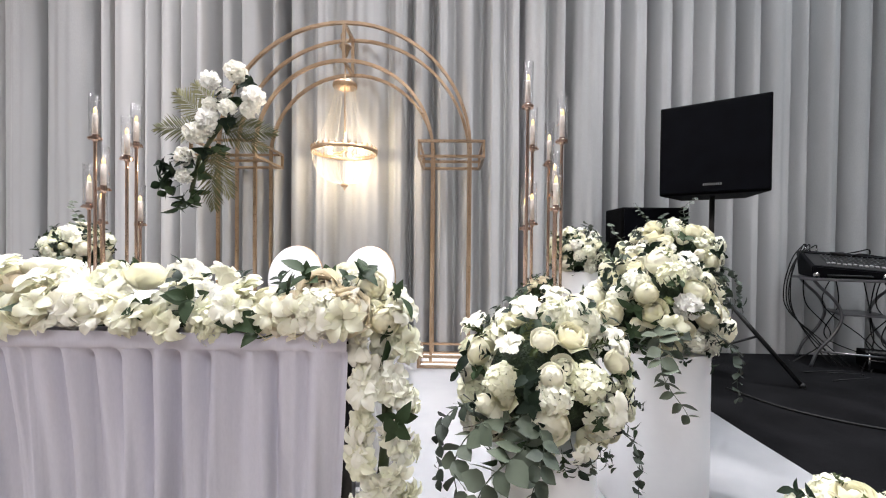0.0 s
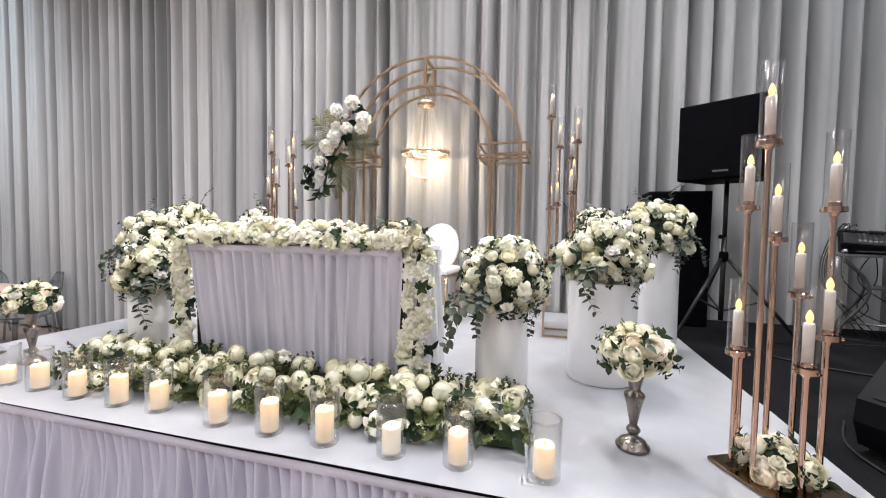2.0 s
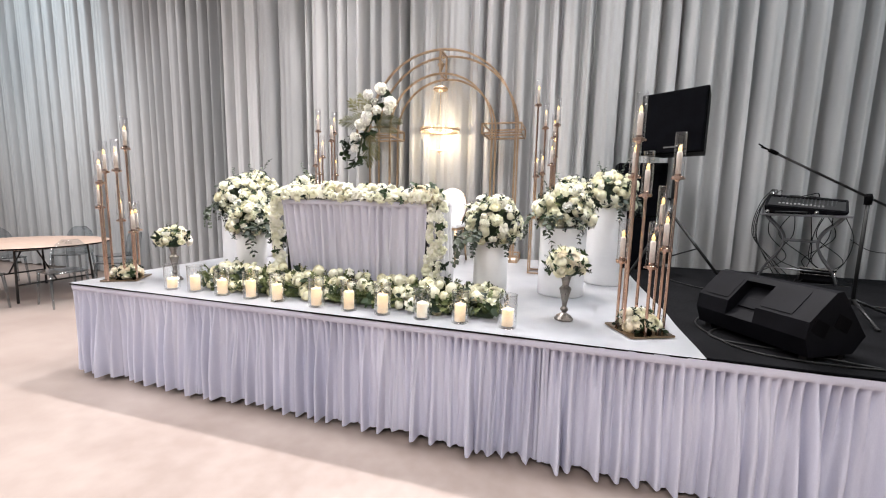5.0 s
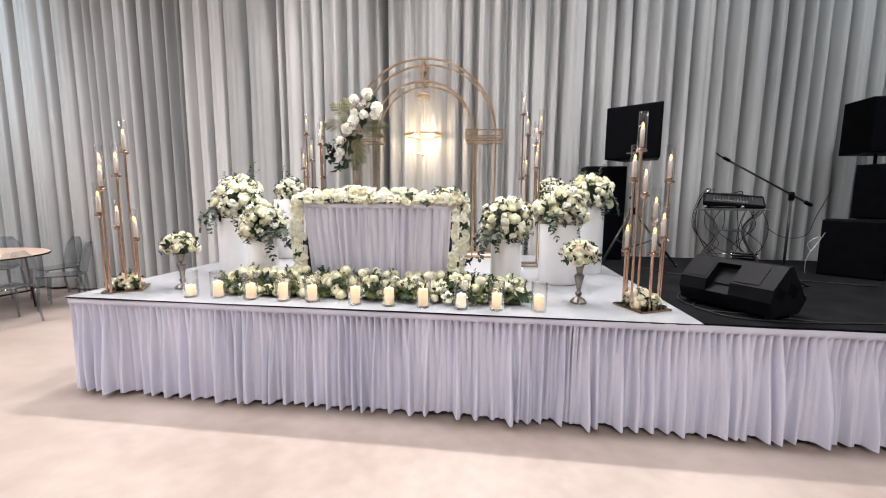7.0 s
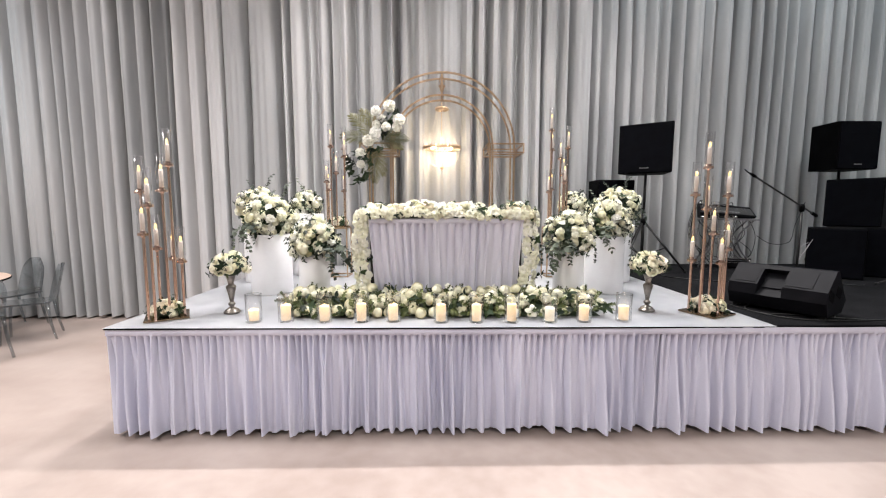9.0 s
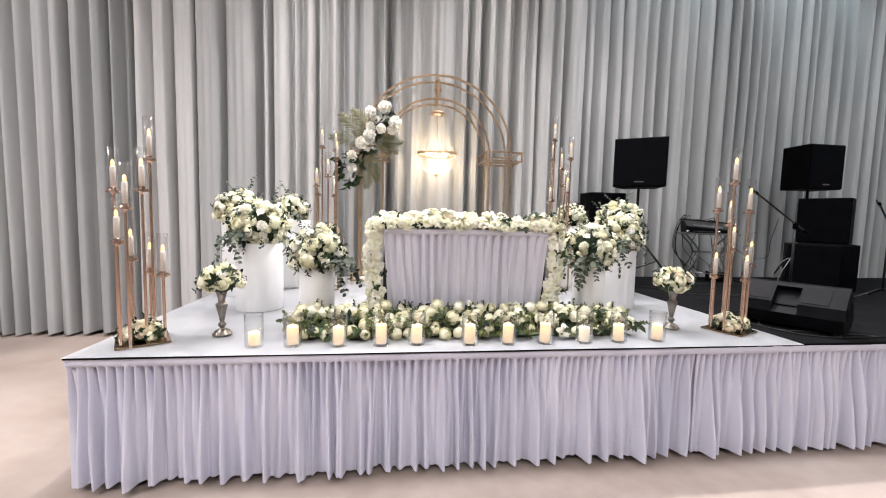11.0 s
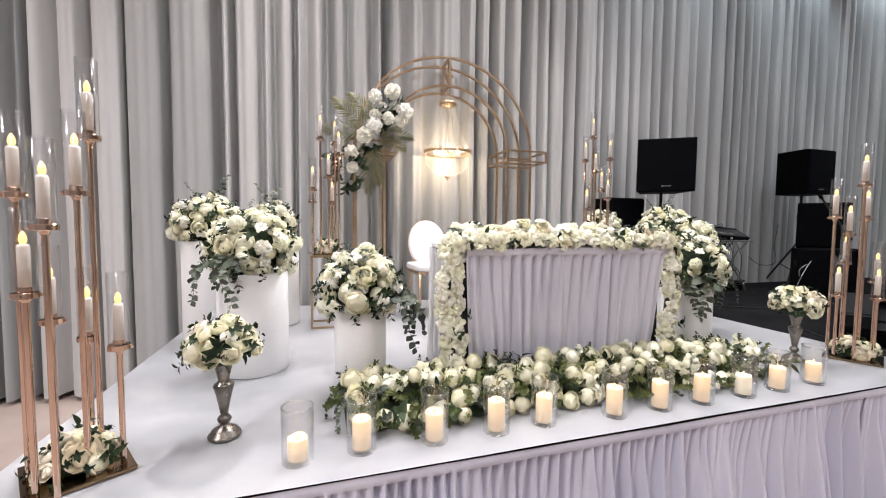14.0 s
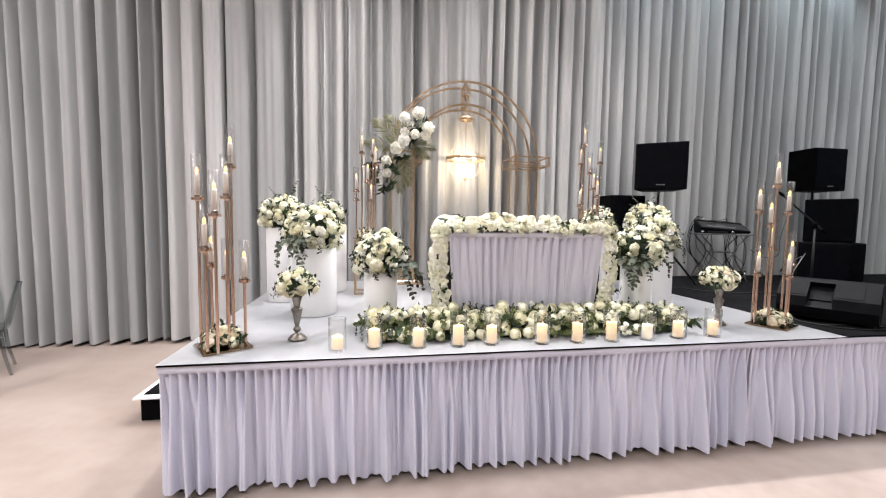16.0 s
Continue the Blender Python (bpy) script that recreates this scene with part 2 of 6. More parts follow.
M = dict(
    floor=surface("beige_vinyl", (0.266, 0.209, 0.180), (0.36, 0.297, 0.263), 0.45, scale=1.1, fine=9, bump=0.05, coat=0.1),
    cover=surface("white_marbled_vinyl", (0.555, 0.57, 0.605), (0.705, 0.71, 0.73), 0.34, scale=1.6, fine=7, bump=0.0, coat=0.15),
    carpet=surface("black_carpet", (0.0045, 0.0045, 0.005), (0.009, 0.009, 0.010), 0.95, scale=4, fine=400, bump=0.5, depth=0.004, spec=0.05),
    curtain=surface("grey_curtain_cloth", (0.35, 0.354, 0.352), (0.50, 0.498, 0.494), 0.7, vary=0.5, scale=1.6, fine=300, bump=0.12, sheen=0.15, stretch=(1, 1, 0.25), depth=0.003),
    dark_curtain=surface("grey_curtain_cloth_darker", (0.305, 0.312, 0.312), (0.42, 0.425, 0.425), 0.7, vary=0.3, scale=1.6, fine=300, bump=0.12, sheen=0.15, stretch=(1, 1, 0.25), depth=0.003),
    skirt=surface("lilac_white_polyester", (0.57, 0.578, 0.69), (0.66, 0.665, 0.77), 0.8, scale=3, fine=250, bump=0.08, spec=0.2, stretch=(1, 1, 0.3), depth=0.003),
    table_skirt=surface("lilac_grey_polyester", (0.58, 0.58, 0.66), (0.665, 0.66, 0.74), 0.75, scale=3, fine=250, bump=0.08, spec=0.2, stretch=(1, 1, 0.3), depth=0.003),
    white_cloth=surface("white_cloth", (0.74, 0.73, 0.75), (0.82, 0.81, 0.82), 0.8, scale=5, fine=250, bump=0.1, depth=0.003),
    wall=surface("grey_wall_paint", (0.42, 0.42, 0.43), (0.5, 0.5, 0.5), 0.9, scale=1.5, fine=60, bump=0.1),
    ceiling=surface("white_ceiling_paint", (0.66, 0.66, 0.66), (0.72, 0.72, 0.72), 0.9, scale=1.5, fine=60, bump=0.1),
    plinth=surface("white_plinth_paint", (0.85, 0.85, 0.86), (0.90, 0.90, 0.90), 0.45, scale=3, fine=40, bump=0.04),
    gold=surface("brushed_gold_paint", (0.42, 0.295, 0.185), (0.55, 0.405, 0.275), 0.30, metal=0.9, scale=8, fine=140, bump=0.08, depth=0.002),
    rose_gold=surface("rose_gold_plating", (0.64, 0.45, 0.355), (0.71, 0.525, 0.425), 0.11, metal=1.0, scale=2, fine=6, bump=0.0, spread=0.02),
    base_mirror=surface("bronze_mirror_plate", (0.22, 0.15, 0.09), (0.34, 0.24, 0.15), 0.16, metal=1.0, scale=6, fine=80, bump=0.03, depth=0.002),
    pewter=surface("aged_silver", (0.15, 0.135, 0.12), (0.30, 0.272, 0.245), 0.3, metal=1.0, scale=14, fine=120, bump=0.15, depth=0.003),
    black=surface("black_speaker_paint", (0.0018, 0.0018, 0.002), (0.004, 0.004, 0.0045), 0.55, scale=6, fine=350, bump=0.4, depth=0.002, spec=0.03),
    grille=surface("black_grille_mesh", (0.0018, 0.0018, 0.003), (0.0035, 0.004, 0.006), 0.5, scale=9, fine=600, bump=0.6, depth=0.003, spec=0.04),
    dark_plastic=surface("dark_grey_plastic", (0.003, 0.003, 0.004), (0.006, 0.006, 0.0078), 0.5, scale=8, fine=300, bump=0.25, depth=0.002, spec=0.07),
    black_metal=surface("black_metal", (0.012, 0.012, 0.012), (0.03, 0.03, 0.03), 0.4, metal=0.3, scale=10, fine=150, bump=0.1, depth=0.002),
    grey_metal=surface("grey_metal", (0.16, 0.16, 0.17), (0.25, 0.25, 0.26), 0.35, metal=0.9, scale=10, fine=150, bump=0.08, depth=0.002),
    chrome=surface("chrome", (0.6, 0.6, 0.6), (0.75, 0.75, 0.75), 0.15, metal=1.0, scale=10, fine=90, bump=0.02),
    cable=surface("black_rubber", (0.012, 0.012, 0.012), (0.02, 0.02, 0.02), 0.5, scale=20, fine=200, bump=0.1, depth=0.002, spec=0.2),
    label_grey=surface("grey_print", (0.13, 0.13, 0.13), (0.19, 0.19, 0.19), 0.6, scale=20, fine=90, bump=0),
    white_key=surface("pale_plastic", (0.26, 0.26, 0.26), (0.36, 0.36, 0.36), 0.4, scale=20, fine=90, bump=0),
    table_top=surface("pale_wood_laminate", (0.58, 0.40, 0.30), (0.68, 0.50, 0.40), 0.35, scale=4, fine=30, bump=0.03, stretch=(1, 6, 1), coat=0.2),
    wax=surface("ivory_wax", (0.84, 0.74, 0.56), (0.90, 0.82, 0.66), 0.5, scale=12, fine=80, bump=0.08, sub=0.3),
    wax_white=surface("white_wax", (0.72, 0.66, 0.585), (0.79, 0.73, 0.66), 0.5, scale=12, fine=80, bump=0.05),
    rose=surface("cream_rose_petal", (0.91, 0.88, 0.685), (0.945, 0.925, 0.78), 0.6, scale=14, fine=90, bump=0.1, vary=0.9, depth=0.003, through_light=0.19),
    peach_rose=surface("peach_cream_rose_petal", (0.88, 0.80, 0.64), (0.92, 0.87, 0.76), 0.6, scale=14, fine=90, bump=0.1, vary=0.9, depth=0.003, through_light=0.19),
    peony=surface("white_peony_petal", (0.89, 0.875, 0.80), (0.93, 0.92, 0.875), 0.65, scale=14, fine=90, bump=0.1, vary=0.7, depth=0.003, through_light=0.25),
    hydrangea=surface("ivory_hydrangea_petal", (0.86, 0.86, 0.67), (0.92, 0.915, 0.79), 0.65, scale=14, fine=90, bump=0.08, vary=0.9, depth=0.003, through_light=0.25),
    loose=surface("ivory_loose_petal", (0.86, 0.855, 0.67), (0.92, 0.91, 0.80), 0.65, scale=14, fine=90, bump=0.1, vary=0.9, depth=0.003, through_light=0.2),
    leaf=surface("dark_green_leaf", (0.007, 0.017, 0.008), (0.034, 0.058, 0.024), 0.55, scale=14, fine=90, bump=0.15, vary=0.9, depth=0.003, through_light=0.10, spec=0.25),
    eucalyptus=surface("grey_green_eucalyptus", (0.026, 0.038, 0.025), (0.075, 0.094, 0.062), 0.6, scale=14, fine=90, bump=0.1, vary=0.8, depth=0.003),
    palm=surface("olive_palm_leaf", (0.060, 0.066, 0.020), (0.135, 0.13, 0.048), 0.5, scale=14, fine=90, bump=0.1, vary=0.6, depth=0.003),
    fern=surface("olive_small_leaf", (0.050, 0.068, 0.022), (0.165, 0.19, 0.075), 0.55, scale=14, fine=90, bump=0.1, vary=0.8, depth=0.003, through_light=0.15, spec=0.25),
    stem=surface("green_stem", (0.05, 0.07, 0.03), (0.09, 0.10, 0.05), 0.6, scale=20, fine=90, bump=0.1, depth=0.002),
    foam=surface("dark_green_moss", (0.012, 0.022, 0.010), (0.03, 0.05, 0.02), 0.95, scale=30, fine=150, bump=0.8),
    glass=thin_glass("clear_glass", (0.988, 0.99, 0.99), 0.05, 0.8),
    chimney=thin_glass("clear_chimney_glass", (0.975, 0.975, 0.98), 0.12, 0.6),
    ghost=thin_glass("clear_grey_polycarbonate", (0.64, 0.68, 0.70), 0.10, 1.3),
    crystal=sheer("cut_crystal", (0.74, 0.71, 0.64), 0.45, 0.4),
    flame=glow("led_flame", (1.0, 0.62, 0.17), 1.9, (0.8, 0.6, 0.3)),
    candle_glow=lit_wax("lit_ivory_wax"),
    bulb=glow("warm_bulb", (1.0, 0.84, 0.58), 7.5),
    tulle=sheer("white_tulle", (0.88, 0.87, 0.88), 0.45),
)


# ------------------------------------------------------------ mesh helpers
def mesh_of(bm, material, smooth=False, name="mesh"):
    me = bpy.data.meshes.new(name)
    bm.to_mesh(me)
    bm.free()
    me.materials.append(material)
    if smooth:
        me.polygons.foreach_set("use_smooth", [True] * len(me.polygons))
    return me


def part(name, bm, material, parent, label="", smooth=False, m=None):
    """Links a bmesh (or a mesh that is shared) as one mesh object under a thing or a part."""
    me = mesh_of(bm, material, smooth, name) if isinstance(bm, bmesh.types.BMesh) else bm
    ob = new(name, me)
    ob.parent = parent
    if m is not None:
        ob.matrix_basis = m
    if label:
        ob["label"] = label
    return ob


def thing(name, m, label, category, group="", kind=""):
    ob = new(name)
    ob.empty_display_size = 0.1
    ob.matrix_basis = m
    return tagged(ob, label, category, group, kind)


def solid(name, bm, material, label, category="", group="", kind="", smooth=False, m=None):
    ob = new(name, mesh_of(bm, material, smooth, name))
    if m is not None:
        ob.matrix_basis = m
    return tagged(ob, label, category, group, kind)


def box(bm, x0, x1, y0, y1, z0, z1, bevel=0.0, m=None):
    vs = bmesh.ops.create_cube(bm, size=1.0)["verts"]
    bmesh.ops.transform(bm, matrix=Matrix.Translation(((x0 + x1) / 2, (y0 + y1) / 2, (z0 + z1) / 2)) @ Matrix.Diagonal((x1 - x0, y1 - y0, z1 - z0, 1)), verts=vs)
    if bevel:
        es = list({e for v in vs for e in v.link_edges})
        out = bmesh.ops.bevel(bm, geom=es, offset=bevel, segments=2, affect="EDGES", profile=0.6)
        vs = list({v for f in out["faces"] for v in f.verts} | {v for v in vs if v.is_valid})
    if m is not None:
        bmesh.ops.transform(bm, matrix=m, verts=[v for v in vs if v.is_valid])
    return bm


def boxed(*a, bevel=0.0):
    return box(bmesh.new(), *a, bevel=bevel)


def lathe(bm, profile, seg=24, m=None, closed=False):
    """A surface of revolution about z from (radius, height) pairs."""
    rings = []
    for r, z in profile:
        if r < 1e-5:
            rings.append([bm.verts.new((0, 0, z))])
        else:
            rings.append([bm.verts.new((r * math.cos(2 * math.pi * k / seg), r * math.sin(2 * math.pi * k / seg), z)) for k in range(seg)])
    pairs = list(zip(rings, rings[1:])) + ([(rings[-1], rings[0])] if closed else [])
    for a, b in pairs:
        for k in range(seg):
            q = [a[k % len(a)], a[(k + 1) % len(a)], b[(k + 1) % len(b)], b[k % len(b)]]
            q = list(dict.fromkeys(q))
            if len(q) > 2:
                bm.faces.new(q)
    if m is not None:
        bmesh.ops.transform(bm, matrix=m, verts=[v for ring in rings for v in ring])
    return bm


def tube(bm, pts, r, seg=8, taper=1.0, caps=True):
    """A round bar along a line of points."""
    pts = [Vector(p) for p in pts]
    rings = []
    side = None
    for i, p in enumerate(pts):
        d = (pts[min(i + 1, len(pts) - 1)] - pts[max(i - 1, 0)]).normalized()
        if side is None:
            side = d.cross(Vector((0, 0, 1)) if abs(d.z) < 0.9 else Vector((1, 0, 0))).normalized()
        side = (side - d * side.dot(d)).normalized()
        up = d.cross(side)
        rr = r * (1 + (taper - 1) * i / max(1, len(pts) - 1))
        rings.append([bm.verts.new(p + rr * (side * math.cos(2 * math.pi * k / seg) + up * math.sin(2 * math.pi * k / seg))) for k in range(seg)])
    for a, b in zip(rings, rings[1:]):
        for k in range(seg):
            bm.faces.new((a[k], a[(k + 1) % seg], b[(k + 1) % seg], b[k]))
    if caps:
        bm.faces.new(rings[0][::-1])
        bm.faces.new(rings[-1])
    return bm


def eased(pts, n=6):
    """A smooth line through the points."""
    pts = [Vector(p) for p in pts]
    out = []
    for i in range(len(pts) - 1):
        p0, p1, p2, p3 = pts[max(0, i - 1)], pts[i], pts[i + 1], pts[min(len(pts) - 1, i + 2)]
        for k in range(n):
            v = k / n
            out.append(0.5 * (2 * p1 + (p2 - p0) * v + (2 * p0 - 5 * p1 + 4 * p2 - p3) * v * v + (3 * p1 - p0 - 3 * p2 + p3) * v ** 3))
    return out + [pts[-1]]


def bar(bm, a, b, w):
    """A square bar of width w from a to b, axis along x, y or z."""
    lo = [min(p, q) - w / 2 for p, q in zip(a, b)]
    hi = [max(p, q) + w / 2 for p, q in zip(a, b)]
    return box(bm, lo[0], hi[0], lo[1], hi[1], lo[2], hi[2])


def grid_mesh(xs, ys, zs):
    """A bmesh from three equal 2-D arrays."""
    bm = bmesh.new()
    rows_, cols = xs.shape
    vs = [[bm.verts.new((xs[i, j], ys[i, j], zs[i, j])) for j in range(cols)] for i in range(rows_)]
    for i in range(rows_ - 1):
        for j in range(cols - 1):
            bm.faces.new((vs[i][j], vs[i][j + 1], vs[i + 1][j + 1], vs[i + 1][j]))
    return bm


def wobble(u, seed, step=1.0):
    """Smooth random values in -1..1 along a line, by smoothed linear steps."""
    r = np.random.RandomState(seed).uniform(-1, 1, 4096)
    q = np.asarray(u) / step + 1000.0
    i = np.floor(q).astype(int)
    f = q - i
    f = f * f * (3 - 2 * f)
    return r[i % 4096] * (1 - f) + r[(i + 1) % 4096] * f


# ------------------------------------------------------------ the hall
X0, X1, Y0, Y1 = -11.0, 10.0, -9.0, 4.2
solid("floor", boxed(X0, X1, Y0, Y1, -0.1, 0.0), M["floor"], "pale beige mottled vinyl hall floor", "floor", kind="structure")
solid("ceiling", boxed(X0, X1, Y0, Y1, CEIL, CEIL + 0.15), M["ceiling"], "plain white hall ceiling", "ceiling", kind="structure")
solid("wall_north", boxed(X0, X1, Y1, Y1 + 0.2, -0.1, CEIL + 0.15), M["wall"], "plain grey hall wall behind the curtains", "wall", kind="structure")
solid("wall_south", boxed(X0, X1, Y0 - 0.2, Y0, -0.1, CEIL + 0.15), M["wall"], "plain grey hall wall", "wall", kind="structure")
solid("wall_west", boxed(X0 - 0.2, X0, Y0 - 0.2, Y1 + 0.2, -0.1, CEIL + 0.15), M["wall"], "plain grey hall wall", "wall", kind="structure")
solid("wall_east", boxed(X1, X1 + 0.2, Y0 - 0.2, Y1 + 0.2, -0.1, CEIL + 0.15), M["wall"], "plain grey hall wall", "wall", kind="structure")

# ------------------------------------------------------------ curtains
# folds of the curtain: deep ones (place, half-width), shallow ones, and how far from the wall it hangs along the hall
DEEP = [(-7.25, 0.05), (-5.17, 0.05), (-4.49, 0.04), (-3.74, 0.02), (-3.04, 0.055), (-2.88, 0.035), (-2.34, 0.03), (-2.0, 0.06), (-1.40, 0.045), 
        (-0.17, 0.045), (0.225, 0.055), (0.577, 0.024), (0.966, 0.035), (1.31, 0.03), (1.91, 0.032), (3.33, 0.055), (3.754, 0.045), (4.47, 0.04), (5.29, 0.045)]
SHALLOW = [-10.5, -10.2, -9.81, -9.5, -9.22, -8.8, -8.48, -8.2, -7.88, -7.55, -6.83, -6.6, -6.28, -6.08, -5.93, -5.76, -5.58, -5.38, -4.97, -4.75, -4.6, -4.28, -4.01, -3.43, -2.66, -2.53, -2.22, -1.81, -1.55,
           -0.36, 0.02, 0.42, 0.79, 1.48, 1.69, 2.12, 2.3, 2.49, 2.68, 2.93, 3.085, 3.57, 3.93, 4.1, 4.27, 4.73, 4.91, 5.06, 5.5, 5.74, 5.98, 6.2, 6.38, 6.55, 6.8, 7.1, 7.3, 7.55, 7.8, 8.1, 8.35, 8.6, 8.9, 9.2, 9.5]
HANG_X, HANG_Y = [-11.0, -4.4, -3.7, -3.0, 0.9, 1.2, 1.42, 2.4, 3.6, 10.0], [3.27, 3.25, 3.20, 3.262, 3.262, 3.32, 3.42, 3.47, 3.42, 3.42]
fold_rnd = random.Random(8)
FOLDS = sorted([(x, w, 0.23) for x, w in DEEP] + [(-1.21, 0.055, 0.10), (-0.97, 0.05, 0.055), (-0.56, 0.055, 0.06)] + [(x, fold_rnd.uniform(0.036, 0.062), fold_rnd.uniform(0.07, 0.14) * (1.6 if x > 1.0 else 1.15)) for x in SHALLOW])
FOLDS = [(x, w, d, fold_rnd.choice((-1, 1)) * fold_rnd.uniform(0.3, 1.0)) for x, w, d in FOLDS]
FOLD_X = np.array([f[0] for f in FOLDS])


def curtain(x0, x1, seed):
    """One tall pleated curtain, hung from the ceiling down to the floor."""
    n = max(20, int((x1 - x0) / 0.008))
    u = np.linspace(x0, x1, n)
    z = np.concatenate([np.linspace(0.02, 1.0, 4), np.linspace(1.4, CEIL - 0.05, 12)])
    U, Z = np.meshgrid(u, z)
    s = U + 0.014 * wobble(U + 40, seed, 0.5) * wobble(Z, seed + 1, 1.8) + 0.006 * wobble(Z + 3 * np.floor(U * 3), seed + 2, 1.3)
    back, lean = np.zeros_like(s), np.zeros_like(s)
    for c, w, d, skew in FOLDS:
        if x0 - 0.4 < c < x1 + 0.4:
            g = np.exp(-np.abs((s - c) / w) ** 3.4)
            back = np.maximum(back, d * g)
            lean += skew * 0.016 * np.exp(-((s - c) / (1.7 * w)) ** 2)
    k = np.clip(np.searchsorted(FOLD_X, s), 1, len(FOLD_X) - 1)
    f = (s - FOLD_X[k - 1]) / (FOLD_X[k] - FOLD_X[k - 1])
    width = np.minimum(FOLD_X[k] - FOLD_X[k - 1], 0.3)
    belly = 4 * np.clip(f, 0, 1) * np.clip(1 - f, 0, 1) * width * 0.20
    small = 0.010 * wobble(s, 9, 0.055) + 0.008 * np.sin(2 * np.pi * s / 0.083 + 3 * wobble(s, 12, 0.4))
    Yc = np.interp(U, HANG_X, HANG_Y) + 0.045 + back * (0.85 + 0.25 * (1 - Z / CEIL)) - belly + small * 0.7
    Zc = Z + np.where(Z < 0.03, np.abs(0.03 * wobble(s, 12, 0.2)), 0)
    return grid_mesh(U + lean, Yc, Zc)


EDGES = [-10.9, -8.6, -7.25, -5.17, -4.49, -3.74, -3.04, -2.0, -0.36, 0.577, 1.91, 3.754, 5.29, 7.55, 9.9]
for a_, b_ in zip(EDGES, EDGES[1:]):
    # panels left of x = -4.4 take a darker copy of the curtain material
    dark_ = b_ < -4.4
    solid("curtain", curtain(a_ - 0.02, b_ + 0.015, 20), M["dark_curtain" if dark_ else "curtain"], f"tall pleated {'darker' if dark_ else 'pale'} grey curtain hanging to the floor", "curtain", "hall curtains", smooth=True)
bm = bmesh.new()
tube(bm, [(-10.9, 3.36, CEIL - 0.03), (1.0, 3.36, CEIL - 0.03), (1.5, 3.5, CEIL - 0.03), (9.9, 3.5, CEIL - 0.03)], 0.02)
solid("curtain_rail", bm, M["grey_metal"], "grey metal curtain rail under the ceiling", "curtain rail")

# ------------------------------------------------------------ stage
SX0, SX1, SY0, SY1 = -3.02, 8.6, 0.36, 3.24   # deck; the skirt hangs a little in front of it
bm = bmesh.new()
box(bm, SX0, SX1, SY0, SY1, STAGE - 0.12, STAGE - 0.012)
box(bm, 1.36, SX1, SY1, 3.42, STAGE - 0.12, STAGE - 0.012)
for x in np.arange(SX0 + 0.2, SX1, 1.15):
    for y in (SY0 + 0.2, SY1 - 0.2):
        bar(bm, (x, y, 0.03), (x, y, STAGE - 0.12), 0.06)
solid("stage", bm, M["black"], "low portable stage with a black deck and skirted front", "stage", kind="structure")
solid("stage_carpet", boxed(1.38, SX1, SY0 - 0.05, 3.42, STAGE - 0.0115, STAGE - 0.004), M["carpet"], "black carpet laid on the stage deck", "carpet", kind="structure")

# white cover, slightly uneven at the edge
n_ = 90
xs_ = np.linspace(SX0 - 0.085, 1.43, n_)
ys_ = np.linspace(SY0 - 0.085, SY1, 50)
XX, YY = np.meshgrid(xs_, ys_)
ZZ = STAGE + 0.0004 * wobble(XX + 3 * YY, 31, 0.5)
YY = YY + np.where(YY < SY0 - 0.08, 0.003 * wobble(XX, 32, 0.4), 0)
XX = XX + np.where(XX > 1.42, 0.012 * wobble(YY, 33, 0.4), 0)
bm = grid_mesh(XX, YY, ZZ)
bmesh.ops.solidify(bm, geom=bm.faces[:], thickness=0.004)
solid("stage_cover", bm, M["cover"], "glossy white marbled vinyl sheet on the stage", "floor cover")
bm = bmesh.new()
n_ = 120
xs_ = np.linspace(SX0 - 0.08, 1.43, n_)
for a in range(n_ - 1):
    box(bm, xs_[a], xs_[a + 1], SY0 - 0.080 + 0.004 * float(wobble(xs_[a], 34, 0.35)), SY0 - 0.005, STAGE - 0.012, STAGE - 0.004)
solid("edge_strip", bm, M["black"], "black edging strip along the stage front", "edge strip", kind="structure")


